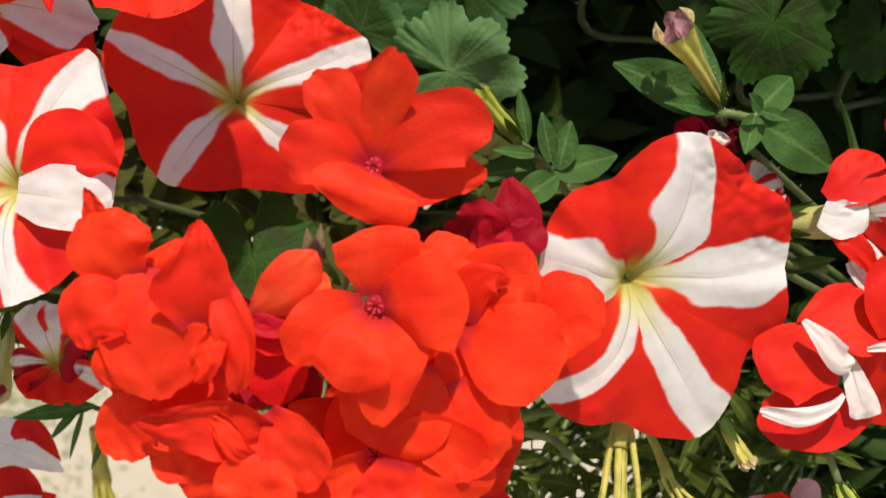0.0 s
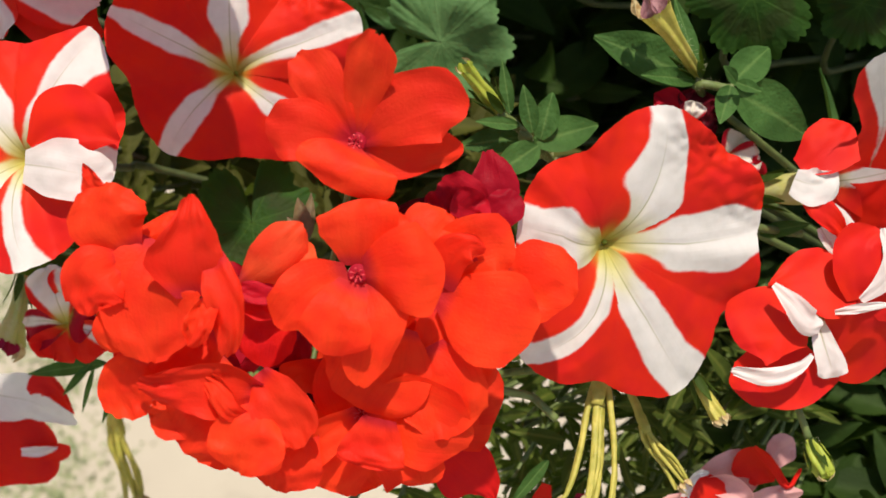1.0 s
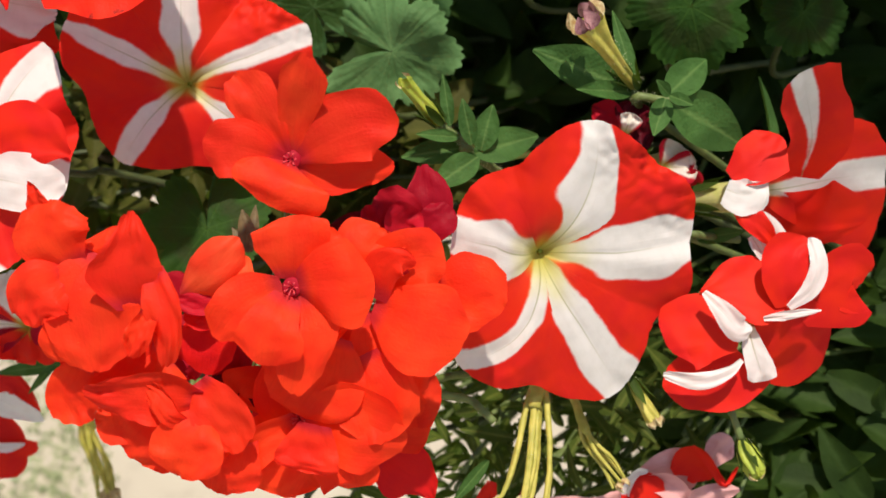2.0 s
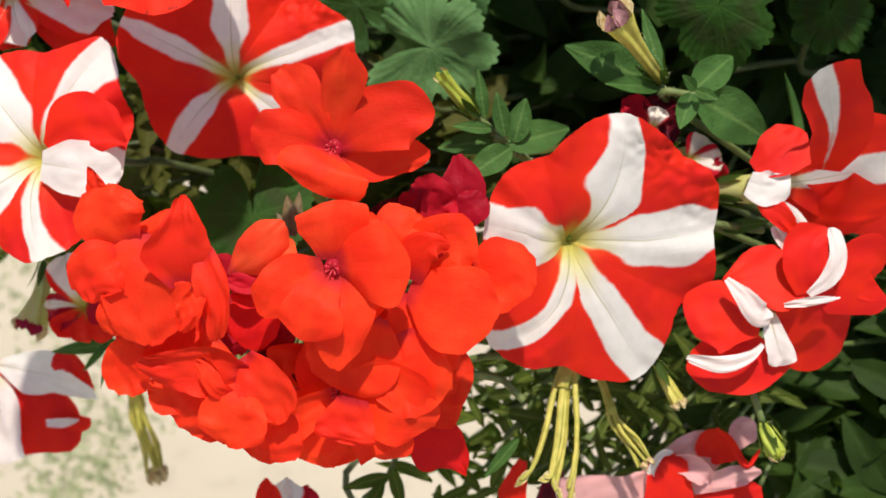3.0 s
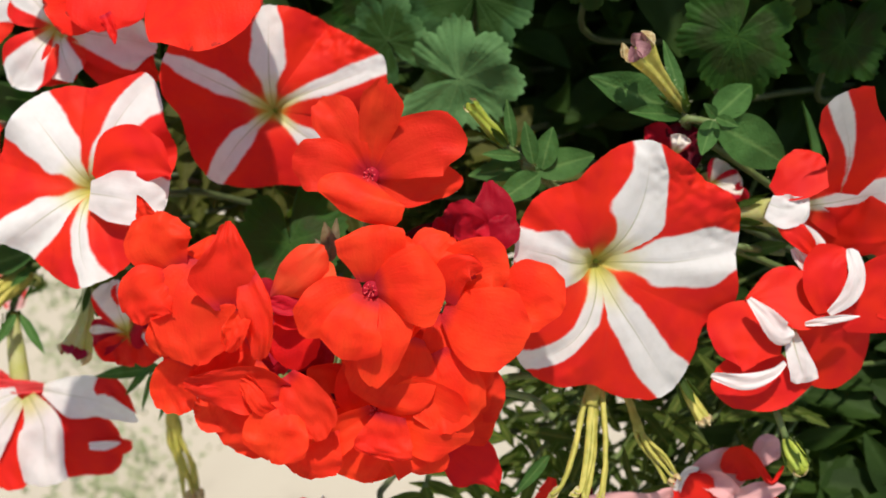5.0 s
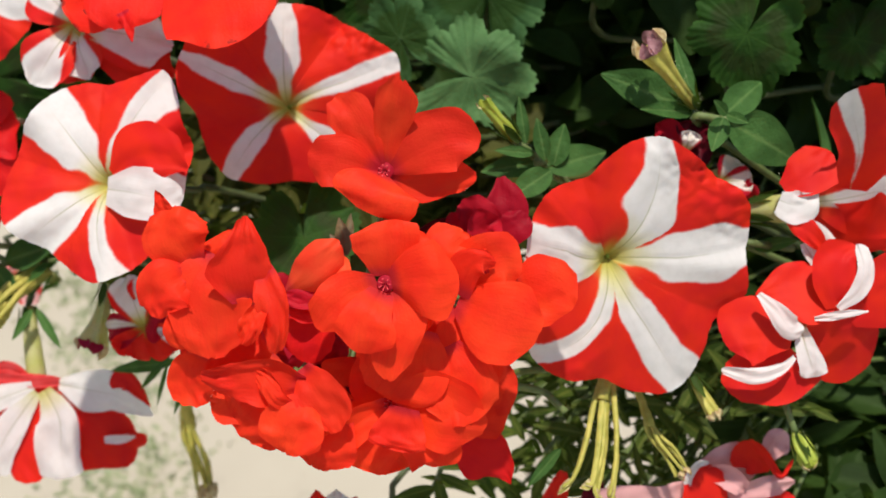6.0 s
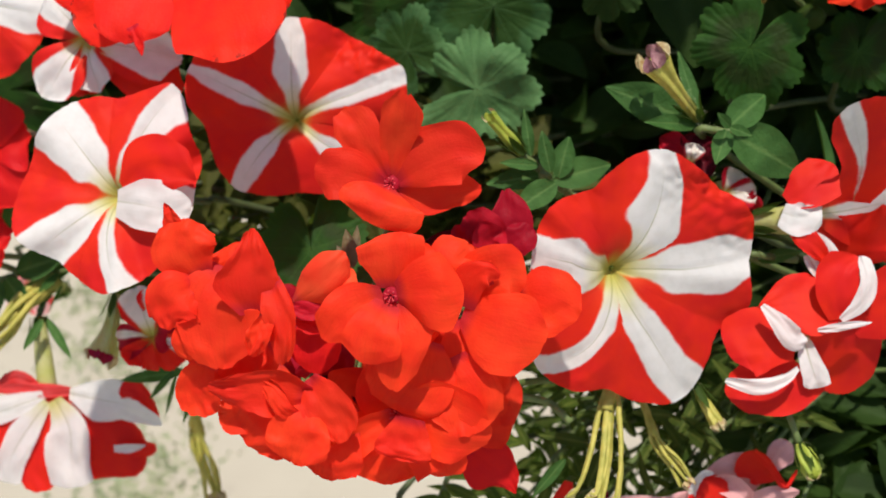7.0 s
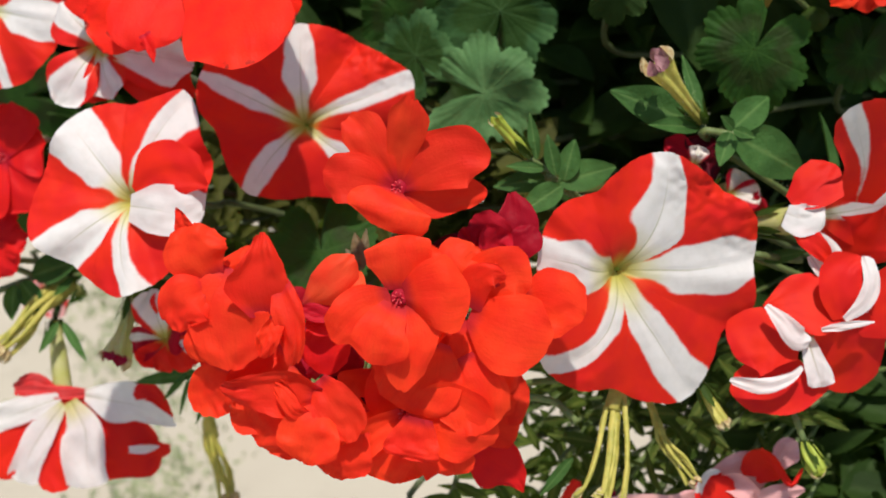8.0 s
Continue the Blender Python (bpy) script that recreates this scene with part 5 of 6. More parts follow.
folded_petunia((-0.1793, 0.4150, -0.0643), [
    [(-2.7, 3.5, -3, 2.1, 2.1), (-11.2, 7.2, -3, 3.4, 3.4), (-20.7, 4.6, -4, 2.1, 2.1), {'material': PETUNIA_BACK}],
    [(5.5, 0.5, -1, 5.9, 5.9), (8.5, -12.9, -2, 28.9, 28.9), (7.8, -27.4, -3, 33.1, 31.7), (7.3, -34.8, -4, 25, 27.7), {'rag': 1.0}],
    [(12, -1.9, 0, 2.6, 2.6), (24, -12.4, 0, 10.2, 13.4), (31.1, -21.8, 0, 14, 14.5), (32.5, -32.6, -1, 9.7, 12.9), {'rag': 1.0, 'blunt': 0.1}],
    [(-4, -6.1, 0, 1.8, 1.8), (-16, -16.2, 1, 6.4, 6.4), (-24.1, -25.3, 0, 9.1, 9.1), (-31.5, -31.1, -1, 7.5, 7.5), {}],
    [(2.6, -2.5, 1, 1.8, 1.8), (-1.3, -17.2, 1, 8.5, 7.5), (-1.6, -29.1, 1, 9.6, 8.5), (2, -38.7, 0, 6.4, 6.4), {'blunt': 0.15}],
    [(1.9, 0.7, 2, 1.9, 2.4), (-11.2, -4, 3, 4.7, 5.7), (-24, -8.3, 2, 5.2, 6.4), (-35.8, -11.6, 1, 5.2, 6.6), {'all_white': True, 'away': 0.35, 'blunt': 0.06}],
    [(3.6, -1.7, 2, 1.9, 1.9), (-5.2, -13.4, 3, 5.7, 6.1), (-11.6, -24, 3, 6.6, 5.7), (-15.7, -35.2, 1, 7.1, 7.1), {'all_white': True, 'away': 0.15, 'blunt': 0.06}],
    [(7.2, -0.3, 3, 2.8, 2.8), (13.5, -11.8, 4, 7.1, 9.4), (13.7, -24.7, 4, 8, 10.4), (15, -36.4, 3, 8.5, 10.4), {'all_white': True, 'away': 0.1, 'ruffle': 1.6, 'blunt': 0.06}],
    [(32.7, -20.5, 3, 1.8, 1.8), (41, -20.2, 4, 2.9, 2.9), (49.5, -19.1, 3, 3.1, 4.7), {'material': PETUNIA}],
    [(32.1, -20.1, 4, 1.4, 1.4), (39, -19.6, 5, 1.9, 1.9), (45.1, -18.5, 4, 0.9, 0.9), {'all_white': True, 'away': 0.6}],
    [(13.3, 2.1, 3, 2.3, 2.3), (26.2, 0.1, 5, 8, 9), (38.5, -2.4, 6, 9.4, 6.1), (51.6, -10.5, 3, 3.8, 2.8), {'all_white': True, 'away': 0.3}],
    [(36, 1.9, 7, 1.2, 1.2), (40.7, 4.8, 8, 4.2, 4.2), (45.9, 2.6, 8, 2.8, 3.4), (51.8, -6.7, 5, 1, 1), {'away': 0.6}],
    [(-18.6, 3.3, 0, 1.8, 1.8), (-1.7, 3.2, 2, 2.9, 2.9), (18.9, 2.4, 0, 1.8, 1.8), {'material': PETUNIA_BACK}],
],
        "red and white petunia hanging face down", back=(-0.1846, 0.4260, -0.0323), stem=[(-0.1718, 0.4281, -0.0047), (-0.1227, 0.4523, 0.0042), LIP, RIM, SOIL[1]], seed=19, tube_r=0.0046)
lobed_petunia((-0.1363, 0.3619, 0.0734), [(-27, 38.0, 24.0, -3, 2, 1, {'shift': (0.0, 0.0)}), (135, 22.6, 22.0, -3, 2, 1, {'stripe': (0.0, 6.8), 'shift': (0.0, 1.0)}), (45, 22.6, 24.0, -3, 2, 1, {'stripe': (0.0, 6.0), 'shift': (0.0, 1.0)}), (-107, 20.9, 22.0, -2, 2, 1, {'shift': (0.0, 0.0)}), (-126, 25.9, 21.0, 1, 3, 1, {'stripe': (0.0, 8.0), 'shift': (0.0, 0.0)}), (-74, 19.2, 16.8, 2, 3, 1, {'stripe': (0.0, 6.0), 'shift': (0.4, -0.6)}), (-11, 36.6, 22.4, 2, 3, 1, {'stripe': (0.4, 10.0), 'shift': (0.4, -0.6)})],
        "white and red petunia behind the geranium head", back=(-0.1471, 0.4011, 0.0777), stem=[(-0.1280, 0.4131, 0.0719), LIP, RIM, SOIL[4]], seed=23)
petunia((-0.1842, 0.3673, 0.0900), [(-150, 30.7), (-110, 28.6), (-75, 30.7), (-40, 30.7), (-12, 30.7), (25, 30.7), (70, 30.7), (110, 28.6), (150, 30.7), (180, 28.6)],
        [((-150, -150, -150), (2, 6, 6, 5), (2, 6, 6, 5), 0), ((-75, -75, -75), (1, 2, 2, 2), (1, 2, 2, 2), 0), ((-12, -12, -12), (2, 7, 8, 7), (2, 7, 8, 7), 0), ((70, 70, 70), (2, 6, 6, 5), (2, 6, 6, 5), 0), ((150, 150, 150), (2, 6, 6, 5), (2, 6, 6, 5), 0)],
        "red petunia with a broad white band", seed=29, stem=[(-0.1863, 0.4375, 0.0907), LIP, RIM, SOIL[5]])

lobed_petunia((-0.1164, 0.3710, -0.0328), [(-174, 13.7, 13.9, 0, 3, 3, {'stripe': (-2.6, 1.7), 'material': PETUNIA_OLD, 'shift': (0.0, -2.2)}), (-115, 11.9, 15.1, 0, 3, 3, {'shift': (0.0, -2.2)}), (-32, 14.1, 14.3, -2, 3, 3, {'stripe': (2.6, 3.0), 'shift': (1.1, -2.2)}), (-14, 8.9, 14.3, 0, 2, 3, {'material': PETUNIA_OLD, 'shift': (1.1, 1.1)}), (101, 18.8, 16.0, 2, 3, 3, {'stripe': (0.0, 7.4), 'shift': (0.0, -1.1)}), (68, 11.7, 11.7, 2, 3, 3, {'stripe': (0.0, 4.8), 'shift': (0.0, 5.4)})],
        "wilted red and white petunia with curled lobes", back=(-0.1231, 0.4005, -0.0308), stem=[(-0.1149, 0.4114, -0.0318), LIP, RIM, SOIL[0]], seed=31, material=PETUNIA)
lobed_petunia((0.0913, 0.3627, 0.0180), [(49, 10.0, 13.2, 0, 3, 3, {'stripe': (0.0, 5.7), 'shift': (-1.9, -1.9)}), (-36, 12.8, 11.3, -2, 3, 3, {'shift': (-0.9, -1.9)}), (0, 10.4, 10.4, 2, 3, 3, {'stripe': (0.0, 3.4), 'shift': (-1.9, -0.9)})],
        "crumpled red and white petunia bud", back=(0.0859, 0.3843, 0.0173), stem=[(0.0945, 0.4053, 0.0143), LIP_R, RIM_R, SOIL[2]], seed=33, material=PETUNIA_OLD)
lobed_petunia((0.0761, 0.3532, 0.0308), [(141, 13.1, 9.2, 0, 3, 3, {'shift': (0.9, -2.8)}), (85, 10.5, 11.1, 0, 3, 3, {'material': MAROON, 'shift': (1.8, -3.7)}), (-3, 7.4, 11.1, 0, 3, 3, {'material': MAROON, 'shift': (1.8, -2.8)}), (74, 6.7, 7.4, 3, 3, 3, {'stripe': (0.0, 3.7), 'shift': (0.0, -3.7)})],
        "dark red wilted petunia behind the big flower", back=(0.0798, 0.3783, 0.0251), stem=[(0.0841, 0.3984, 0.0175), LIP_R, RIM_R, SOIL[2]], seed=37, material=PETUNIA_OLD)
petunia((-0.2306, 0.5198, -0.0257), [(-140, 15.5), (-100, 11.6), (-60, 15.5), (-20, 11.6), (20, 15.5), (60, 11.6), (95, 15.5), (130, 11.6), (170, 15.5), (200, 11.6)],
        [((a, a, a), (1, 3.4, 4, 4), (1, 3.4, 4, 4), 0) for a in (-140, -60, 20, 95, 170)],
        "pale pink petunia hanging further back", seed=35, material=PETUNIA_BACK, stem=[(-0.2077, 0.5229, -0.0045), LIP, RIM, SOIL[1]])

lobed_petunia((-0.0471, 0.3788, -0.1138), [(85, 16.7, 11.1, -1, 2, 1, {'material': PETUNIA_OLD, 'away': 0.5, 'shift': (5.1, -1.0)}), (89, 19.5, 12.7, 0, 2, 1, {'stripe': (0.0, 5.8), 'away': 0.4, 'shift': (0.0, -1.0)}), (101, 20.3, 9.0, 2, 3, 1, {'away': 0.5, 'shift': (-3.1, -1.0)})],
        "folded red and white petunia hanging low", back=(-0.0427, 0.4026, -0.1292), stem=[(-0.0261, 0.4093, -0.1198), (-0.0120, 0.4118, -0.0870), LIP, RIM, SOIL[0]], seed=41)

# ---- leaves ----
geranium_leaf((0.0020, 0.3938, 0.0569), 23.2, 172, "soft green scalloped geranium leaf", SOIL[4], tilt=(0.05, 0.1), seed=2, fold=6)
geranium_leaf((0.0067, 0.4182, 0.0920), 28.4, 265, "large scalloped geranium leaf", SOIL[4], tilt=(0.1, 0.3), seed=4, fold=4, material=BANDED_LEAF)
geranium_leaf((-0.0284, 0.4239, 0.0755), 18.9, 300, "green scalloped geranium leaf", SOIL[0], tilt=(0.0, 0.4), seed=6, fold=4, material=BANDED_LEAF)
geranium_leaf((0.0986, 0.3665, 0.0676), 20.6, 60, "dark green geranium leaf with brown zone", SOIL[5], tilt=(0.0, 0.2), seed=7, material=SHADED_ZONED_LEAF)
geranium_leaf((0.1431, 0.4021, 0.0699), 17.4, 80, "dark green geranium leaf with brown zone", SOIL[5], tilt=(0.0, 0.3), seed=9, material=SHADED_ZONED_LEAF)
# Dark green chosen to imitate the deep shade under the petals.
geranium_leaf((-0.0583, 0.3766, -0.0025), 22.4, 100, "dark geranium leaf in shade under the petals", SOIL[0], tilt=(0.0, -0.3), seed=10, material=SHADED_ZONED_LEAF)

geranium_leaf((-0.0392, 0.4435, 0.0973), 18.4, 250, "small geranium leaf in half shade", SOIL[0], tilt=(0.2, 0.4), seed=12, material=SHADED_ZONED_LEAF)
# Drawn in the shade-darkened green, so the hollow looks deep.
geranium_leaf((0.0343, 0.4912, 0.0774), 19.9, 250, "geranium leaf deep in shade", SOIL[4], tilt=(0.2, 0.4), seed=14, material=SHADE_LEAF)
geranium_leaf((-0.2234, 0.4832, 0.0689), 25.8, 0, "green geranium leaf behind the petunias", SOIL[0], tilt=(0.2, 0.4), seed=16, material=SHADED_ZONED_LEAF)
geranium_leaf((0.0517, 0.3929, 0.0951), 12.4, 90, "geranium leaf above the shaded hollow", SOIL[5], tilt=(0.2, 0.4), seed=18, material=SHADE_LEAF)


# ---- bits at the top edge ----
HUB4 = Vector((0.1457, 0.3832, 0.1007))
head4 = geranium_head(HUB4, "red geranium head above the dark leaves", [HUB4, (0.1557, 0.4247, 0.1066), SOIL[3]])
floret(head4, (0.1373, 0.3720, 0.0938), [(-86, 13.6, 11.6, 0, 2, 1, {'shift': (0.0, 0.0)}), (-139, 15.5, 11.6, 0, 2, 1, {'shift': (0.0, 0.0)}), (-37, 14.5, 13.5, 0, 2, 1, {'shift': (0.0, 0.0)}), (90, 12.6, 13.5, 0, 2, 1, {'shift': (0.0, 0.0)})], HUB4, 41, eye=False)
bud = thing("geranium_bud", (0.1253, 0.4005, 0.0827), "round green geranium bud on a thin stalk", "flower bud")
bm = bmesh.new()
bmesh.ops.create_uvsphere(bm, u_segments=14, v_segments=10, radius=0.0055, matrix=Matrix.Translation((0.1253, 0.4005, 0.0827)) @ Matrix.Diagonal((1, 1, 0.85, 1)))
for v in bm.verts:
    v.co += (v.co - Vector((0.1253, 0.4005, 0.0827))) * 0.15 * noise.noise(v.co * 500)
part("bud", bm, MID_LEAF, bud)
stem_part("stalk", bud, [(0.1257, 0.4026, 0.0841), (0.1284, 0.4113, 0.0962), SOIL[5]], [0.0010, 0.0011, 0.0015], STEM)
yellowed = thing("yellowed_leaf", (0.1049, 0.3885, 0.0917), "yellowing leaf tip with an orange edge", "leaf")
part("blade", blade_mesh(bmesh.new(), (0.1036, 0.3935, 0.0958), (0.1045, 0.3832, 0.0841), 0.010, (0, -1, 0.2)), YELLOW_LEAF, yellowed)
stem_part("leaf_stalk", yellowed, [(0.1036, 0.3935, 0.0958), (0.1037, 0.4089, 0.1051), SOIL[5]], [0.0008, 0.0010, 0.0014], STEM)

# ---- petunia shoots ----
shoot([(0.0362, 0.3293, -0.0574), (0.0299, 0.3311, -0.0515), (0.0225, 0.3408, -0.0457), LIP, RIM, SOIL[0]], [((0.0345, 0.3407, -0.0715), (0.0235, 0.3393, -0.0844), 0.004, (0, -1, 0.2))], "bare light green petunia stalk", radius=0.0012, seed=21)
shoot([(-0.0983, 0.3916, -0.0521), (-0.1141, 0.4004, -0.0513), (-0.1137, 0.4208, -0.0450), LIP, RIM, SOIL[0]],
      [((-0.1047, 0.3911, -0.0521), (-0.1120, 0.3898, -0.0701), 0.003, (0, -1, 0.2)), ((-0.1169, 0.3953, -0.0507), (-0.1264, 0.3941, -0.0613), 0.003, (0, -1, 0.2)), ((-0.1126, 0.3956, -0.0507), (-0.1400, 0.3983, -0.0546), 0.006, (0, -1, 0.5)), ((-0.1158, 0.3953, -0.0517), (-0.1217, 0.3991, -0.0686), 0.002, (0, -1, 0.2))],
      "thin petunia shoot with narrow hanging leaves", radius=0.0009, seed=22)
shoot([(-0.1856, 0.4266, -0.0162), (-0.1695, 0.4280, -0.0116), (-0.1431, 0.4403, -0.0050), LIP, RIM, SOIL[1]],
      [((-0.1718, 0.4278, -0.0116), (-0.1856, 0.4266, -0.0162), 0.010, (0, -1, 0.5)), ((-0.1767, 0.4165, -0.0325), (-0.1652, 0.4118, -0.0477), 0.004, (0.3, -1, 0)), ((-0.1789, 0.4164, -0.0325), (-0.1845, 0.4104, -0.0444), 0.004, (0.3, -1, 0)), ((-0.1787, 0.4274, -0.0093), (-0.1879, 0.4271, 0.0011), 0.008, (0, -1, 0.5))],
      "petunia shoot with dark narrow leaves", radius=0.0012, seed=23)
FACE = (0, -1, 0.2)
shoot([(-0.0210, 0.3852, -0.1046), (-0.0129, 0.3882, -0.0972), (-0.0096, 0.3928, -0.0883), (-0.0084, 0.4078, -0.0687), LIP, RIM, SOIL[0]],
      [((-0.0115, 0.3843, -0.0954), (-0.0277, 0.3809, -0.0995), 0.005, FACE), ((-0.0136, 0.3841, -0.0979), (-0.0205, 0.3810, -0.1097), 0.005, FACE), ((-0.0097, 0.3867, -0.0912), (0.0029, 0.3854, -0.0963), 0.004, FACE), ((-0.0105, 0.3845, -0.0928), (-0.0062, 0.3822, -0.1077), 0.005, FACE)],
      "olive petunia shoot hanging below the geranium head", radius=0.0012, seed=25, material=OLIVE_LEAF)
shoot([(-0.2090, 0.4167, -0.0208), (-0.1901, 0.4189, -0.0139), (-0.1708, 0.4262, -0.0091), LIP, RIM, SOIL[1]],
      [((-0.1892, 0.4160, -0.0128), (-0.1704, 0.4182, -0.0064), 0.013, FACE), ((-0.1939, 0.4154, -0.0156), (-0.1834, 0.4122, -0.0276), 0.010, FACE), ((-0.1970, 0.4151, -0.0167), (-0.1964, 0.4107, -0.0308), 0.008, FACE)],
      "dark petunia shoot with hanging oval leaves", radius=0.0014, seed=24)
shoot([(0.0788, 0.3538, 0.0411), (0.0817, 0.3587, 0.0320), (0.0910, 0.3888, 0.0153), LIP_R, RIM_R, SOIL[2]],
      [((0.0779, 0.3538, 0.0411), (0.0485, 0.3470, 0.0527), 0.0145, FACE), ((0.0785, 0.3507, 0.0399), (0.0606, 0.3323, 0.0400), 0.006, FACE), ((0.0792, 0.3489, 0.0416), (0.0728, 0.3544, 0.0653), 0.005, FACE)],
      "petunia shoot with pale green oval leaves", seed=3, hair=120)
shoot([(0.0897, 0.3495, 0.0379), (0.0941, 0.3695, 0.0286), LIP_R, RIM_R, SOIL[2]],
      [((0.0900, 0.3515, 0.0371), (0.1152, 0.3609, 0.0235), 0.017, FACE), ((0.0889, 0.3495, 0.0389), (0.1029, 0.3611, 0.0509), 0.011, FACE), ((0.0877, 0.3443, 0.0376), (0.0834, 0.3385, 0.0265), 0.007, FACE), ((0.0882, 0.3394, 0.0382), (0.0942, 0.3347, 0.0352), 0.004, FACE), ((0.0882, 0.3394, 0.0382), (0.0836, 0.3342, 0.0423), 0.004, FACE)],
      "young petunia shoot with oval leaves", seed=4, hair=60)
shoot([(0.0179, 0.3388, 0.0322), (0.0287, 0.3442, 0.0233), (0.0392, 0.3648, 0.0151), LIP, RIM, SOIL[0]],
      [((0.0287, 0.3442, 0.0233), (0.0085, 0.3426, 0.0205), 0.008, FACE), ((0.0306, 0.3443, 0.0214), (0.0501, 0.3510, 0.0271), 0.011, FACE), ((0.0260, 0.3391, 0.0262), (0.0136, 0.3332, 0.0271), 0.004, FACE), ((0.0297, 0.3363, 0.0239), (0.0270, 0.3347, 0.0373), 0.0055, FACE),
       ((0.0324, 0.3445, 0.0223), (0.0360, 0.3453, 0.0361), 0.008, FACE), ((0.0233, 0.3391, 0.0295), (0.0211, 0.3395, 0.0449), 0.004, FACE), ((0.0315, 0.3393, 0.0204), (0.0181, 0.3329, 0.0113), 0.009, FACE)],
      "hairy petunia shoot with small leaves", seed=5, hair=200)
shoot([(0.1154, 0.3697, -0.0062), (0.1075, 0.3790, -0.0085), LIP_R, RIM_R, SOIL[2]], [((0.1019, 0.3686, -0.0061), (0.1149, 0.3597, -0.0029), 0.005, FACE), ((0.1292, 0.3817, 0.0152), (0.1251, 0.3827, 0.0468), 0.012, (1, -0.5, 0))],
      "petunia shoot with narrow leaf", seed=6)

# ---- spent flowers ----
trumpet([(0.0791, 0.3509, 0.0418), (0.0719, 0.3406, 0.0495), (0.0639, 0.3344, 0.0592)], [0.0015, 0.0018, 0.0023, 0.0046], "shrivelled petunia trumpet with purple dried mouth", seed=3, curl=-0.15, teeth=7)
trumpet([(0.0206, 0.3379, 0.0303), (0.0154, 0.3337, 0.0361), (0.0104, 0.3296, 0.0419)], [0.0014, 0.0021, 0.0017, 0.0019], "yellow-green petunia bud just opening", rim=LIME, seed=5, teeth=5, curl=-0.2, body=LIME)
split_tube([
    [(0.0476, 0.3410, -0.0468), (0.0433, 0.3340, -0.0590), (0.0419, 0.3280, -0.0693), (0.0388, 0.3250, -0.0767), (0.0346, 0.3230, -0.0815)],
    [(0.0489, 0.3395, -0.0465), (0.0471, 0.3325, -0.0596), (0.0460, 0.3265, -0.0706), (0.0443, 0.3235, -0.0776), (0.0415, 0.3215, -0.0793)],
    [(0.0504, 0.3410, -0.0468), (0.0492, 0.3340, -0.0598), (0.0481, 0.3280, -0.0709), (0.0460, 0.3250, -0.0776), (0.0470, 0.3230, -0.0827)],
    [(0.0521, 0.3395, -0.0465), (0.0532, 0.3325, -0.0586), (0.0523, 0.3265, -0.0705), (0.0506, 0.3235, -0.0785), (0.0494, 0.3215, -0.0857)],
], (0.0499, 0.3500, -0.0408), "spent petunia tube split into yellow strands with curled cream tips", seed=7)
spent_flower([(0.0644, 0.3553, -0.0636), (0.0675, 0.3533, -0.0708), (0.0754, 0.3514, -0.0803)], (0.0018, 0.0044), "spent petunia tube of yellow-green strands", strands=5, seed=9, tip_open=0.002, calyx=False, neck=[(0.0611, 0.3635, -0.0544)])
trumpet([(0.0774, 0.3450, -0.0465), (0.0805, 0.3430, -0.0525), (0.0846, 0.3410, -0.0591)], [0.0011, 0.0015, 0.0018, 0.0022], "small yellow spent petunia trumpet", rim=SPENT_TIP, seed=11, teeth=6, curl=-0.1)
trumpet([(0.1120, 0.3468, -0.0664), (0.1136, 0.3447, -0.0706), (0.1159, 0.3427, -0.0755)], [0.0012, 0.0026, 0.0031, 0.0026], "yellow-green petunia bud on a thin stalk", rim=LIME, seed=13, teeth=6, curl=0.8, body=LIME, stalk=[(0.1086, 0.3490, -0.0563), (0.1078, 0.3673, -0.0487), LIP_R])
spent_flower([(-0.1311, 0.4710, -0.0861), (-0.1292, 0.4735, -0.1004), (-0.1248, 0.4772, -0.1172)], (0.0036, 0.0066), "hanging yellow spent petunia tube", strands=6, seed=15, tip_open=0.004, calyx=False, neck=[(-0.1312, 0.4637, -0.0674)])
trumpet([(-0.1356, 0.3844, -0.0201), (-0.1363, 0.3809, -0.0312), (-0.1391, 0.3783, -0.0414)], [0.0016, 0.0022, 0.0030, 0.0050], "brown wilted petunia trumpet with maroon rim", rim=MAROON, seed=19, teeth=7, curl=-0.1, hair=40, body=TUBE)
spent_flower([(-0.1775, 0.4252, -0.0157), (-0.1866, 0.4138, -0.0277), (-0.1979, 0.4072, -0.0412)], (0.0044, 0.0072), "spent petunia tube of yellow strands", strands=7, seed=17, tip_open=0.004, hair=120)

# ---- the mass of foliage behind ----
def foliage(name, label, count, spot, size, material, seed, stems=40, stem_material=SHADE_STEM, slim=1.0):
    r = random.Random(seed)
    root = thing(name, SOIL[1], label, "foliage", kind="stuff")
    bm = bmesh.new()
    for k in range(count):
        p = spot(r)
        d = Vector((r.gauss(0, 1), r.gauss(-0.3, 0.6), r.gauss(0, 0.8))).normalized()
        L = size * r.uniform(0.6, 1.3)
        blade_mesh(bm, p, p + d * L, L * r.uniform(0.3, 0.55) * slim, (r.gauss(0, 0.5), -1 + r.gauss(0, 0.5), 0.6 + r.gauss(0, 0.5)), 0.3, 0.25, k, 6, 2)
    part("leaves", bm, material, root, kind="stuff")
    bm = bmesh.new()
    for k in range(stems):
        p = spot(r)
        q = SOIL[k % len(SOIL)]
        tube(bm, [p, p.lerp(q, 0.5) + Vector((r.gauss(0, 0.015), 0.01, r.gauss(0, 0.015))), q], [0.0009, 0.0013, 0.0016], 5, 5)
    part("stems", bm, stem_material, root, kind="stuff")
    return root


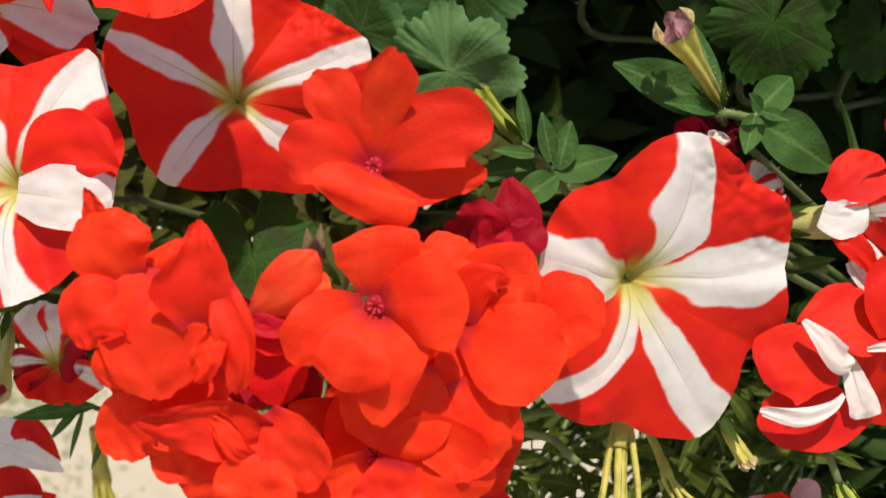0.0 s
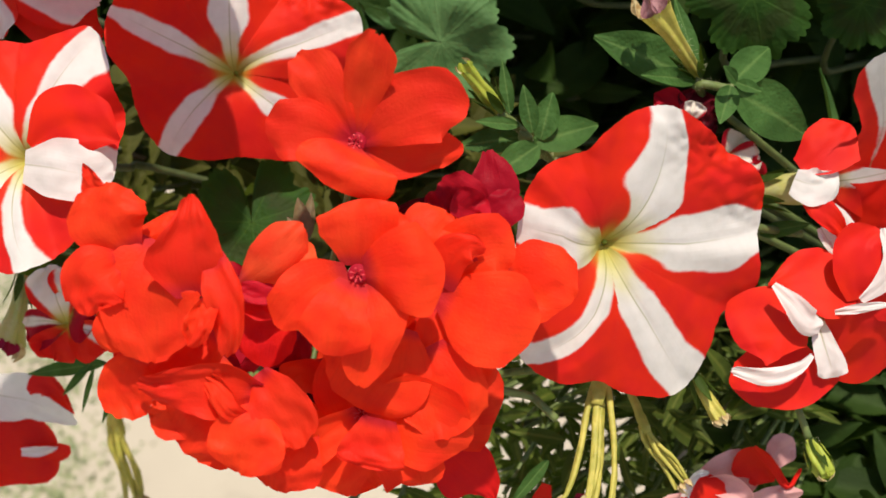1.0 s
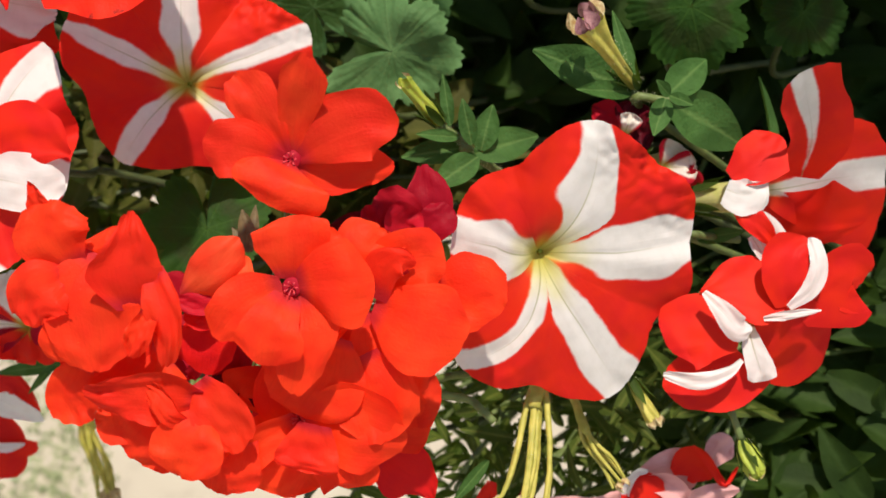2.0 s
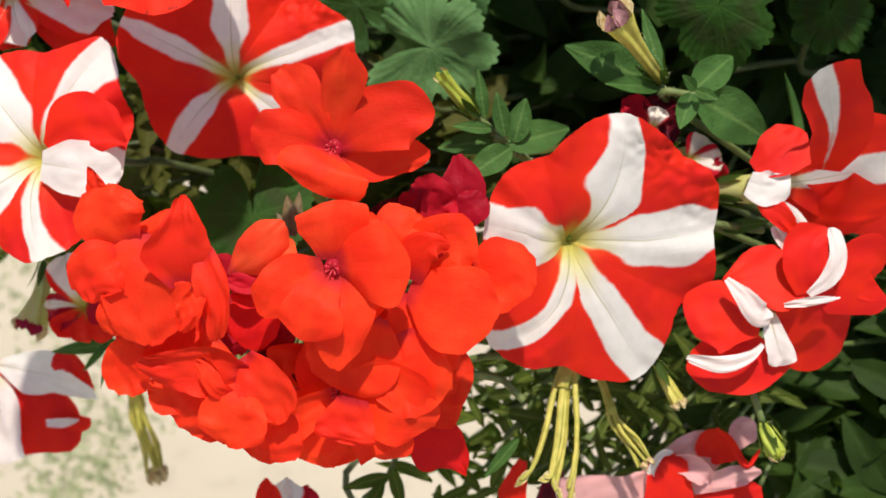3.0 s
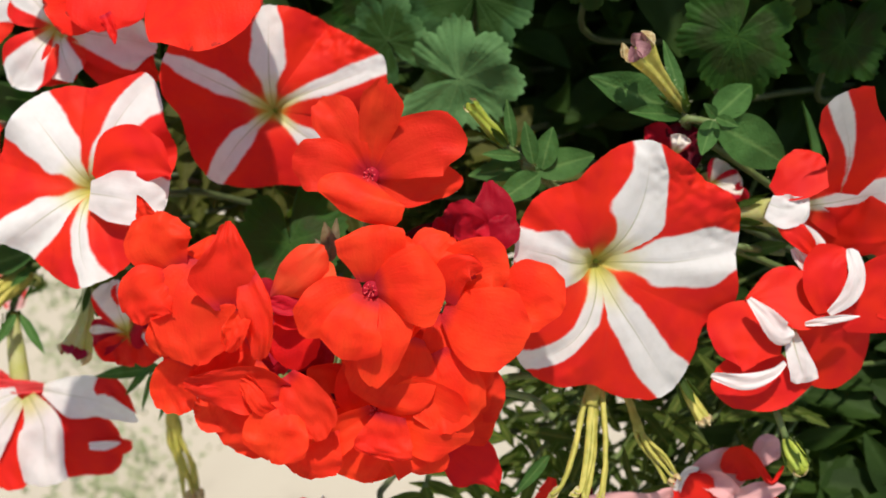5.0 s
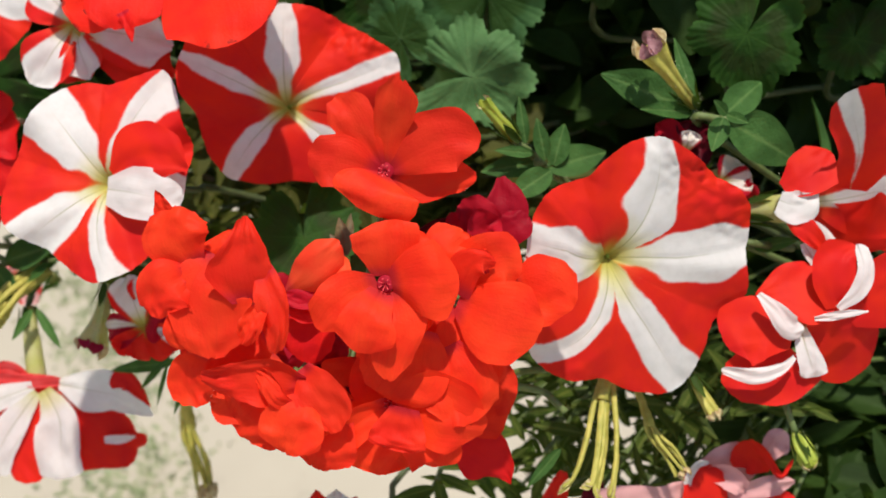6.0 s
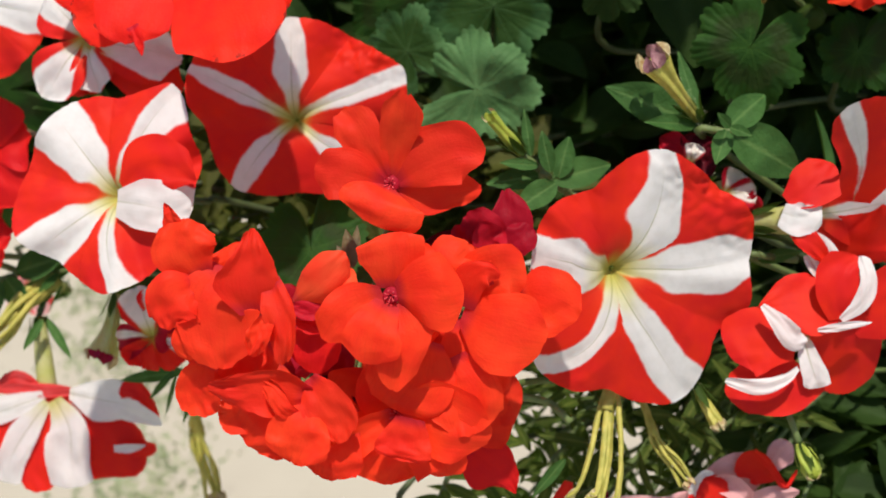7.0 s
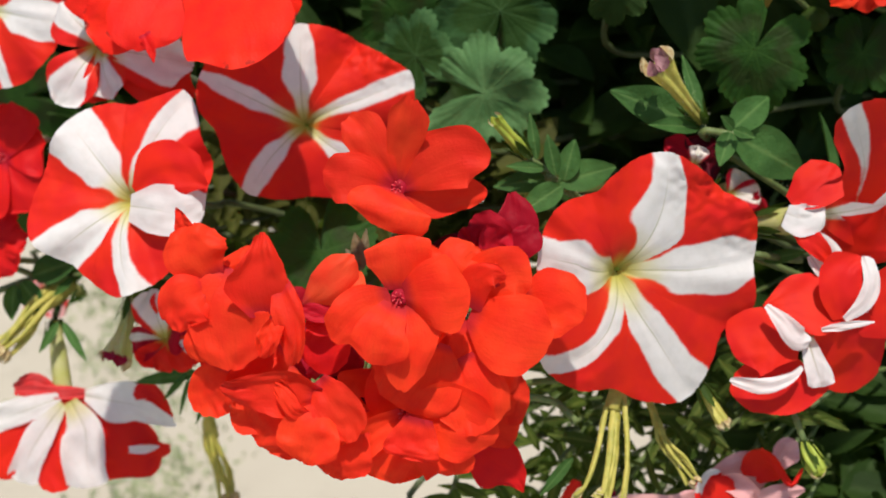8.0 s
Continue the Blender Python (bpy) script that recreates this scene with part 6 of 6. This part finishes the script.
def box_spot(x, y, z):
    """Places in a rounded heap between the given limits."""
    def pick(r):
        while True:
            a, b, c = r.uniform(-1, 1), r.uniform(-1, 1), r.uniform(-1, 1)
            if abs(a) ** 3 + abs(b) ** 3 + abs(c) ** 3 < 1:
                return Vector((x[0] + (x[1] - x[0]) * (a + 1) / 2, y[0] + (y[1] - y[0]) * (b + 1) / 2, z[0] + (z[1] - z[0]) * (c + 1) / 2))
    return pick


# The dark hollow is coloured in: these heaps use the shade-darkened leaf green.
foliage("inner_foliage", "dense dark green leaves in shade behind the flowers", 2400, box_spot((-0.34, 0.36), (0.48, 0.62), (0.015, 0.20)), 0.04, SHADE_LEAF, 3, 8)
# Out-of-view leaves, added to keep the sun off the hollow below.
foliage("upper_shading_foliage", "unseen leaves added above the plants to shade the hollow", 600, box_spot((0.03, 0.32), (0.34, 0.56), (0.115, 0.21)), 0.045, SHADE_LEAF, 4, 20)
foliage("lower_foliage", "tangle of green petunia stems and narrow leaves", 320, box_spot((-0.01, 0.145), (0.42, 0.54), (-0.15, -0.015)), 0.017, MID_LEAF, 5, 80, STEM, 0.7)
foliage("lower_foliage", "olive petunia leaves and thin stems under the flowers", 300, box_spot((-0.01, 0.128), (0.39, 0.44), (-0.14, -0.03)), 0.017, OLIVE_LEAF, 15, 60, STEM, 0.6)
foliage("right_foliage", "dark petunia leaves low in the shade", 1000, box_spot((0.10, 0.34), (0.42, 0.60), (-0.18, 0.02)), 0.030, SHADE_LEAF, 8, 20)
foliage("hanging_foliage", "dark petunia stems and leaves between the flowers", 480, box_spot((-0.18, 0.03), (0.43, 0.50), (-0.035, 0.055)), 0.024, DIM_LEAF, 6, 40, SHADE_STEM)


def weeds():
    r = random.Random(4)
    root = thing("weeds", inner(-0.5, 1.15, 0), "sparse low weeds on the pale ground", "weeds", kind="stuff")
    bm = bmesh.new()
    for k in range(1500):
        cx, cy = ((-0.46, 1.02), (-0.60, 1.30), (-0.50, 1.25), (-0.64, 1.45), (-0.47, 0.95))[k % 5]
        p = inner(cx + r.gauss(0, 0.045), cy + r.gauss(0, 0.06), 0.0)
        q = inner(0, 0, 0)
        up = inner(0, 0, 1) - q
        d = (up * r.uniform(0.2, 0.8) + Vector((r.gauss(0, 0.7), r.gauss(0, 0.7), 0))).normalized()
        blade_mesh(bm, p, p + d * r.uniform(0.006, 0.015), 0.0045, (0, -1, 0.3), 0.2, 0.3, k, 5, 1)
    part("leaves", bm, WEED, root, kind="stuff")


weeds()
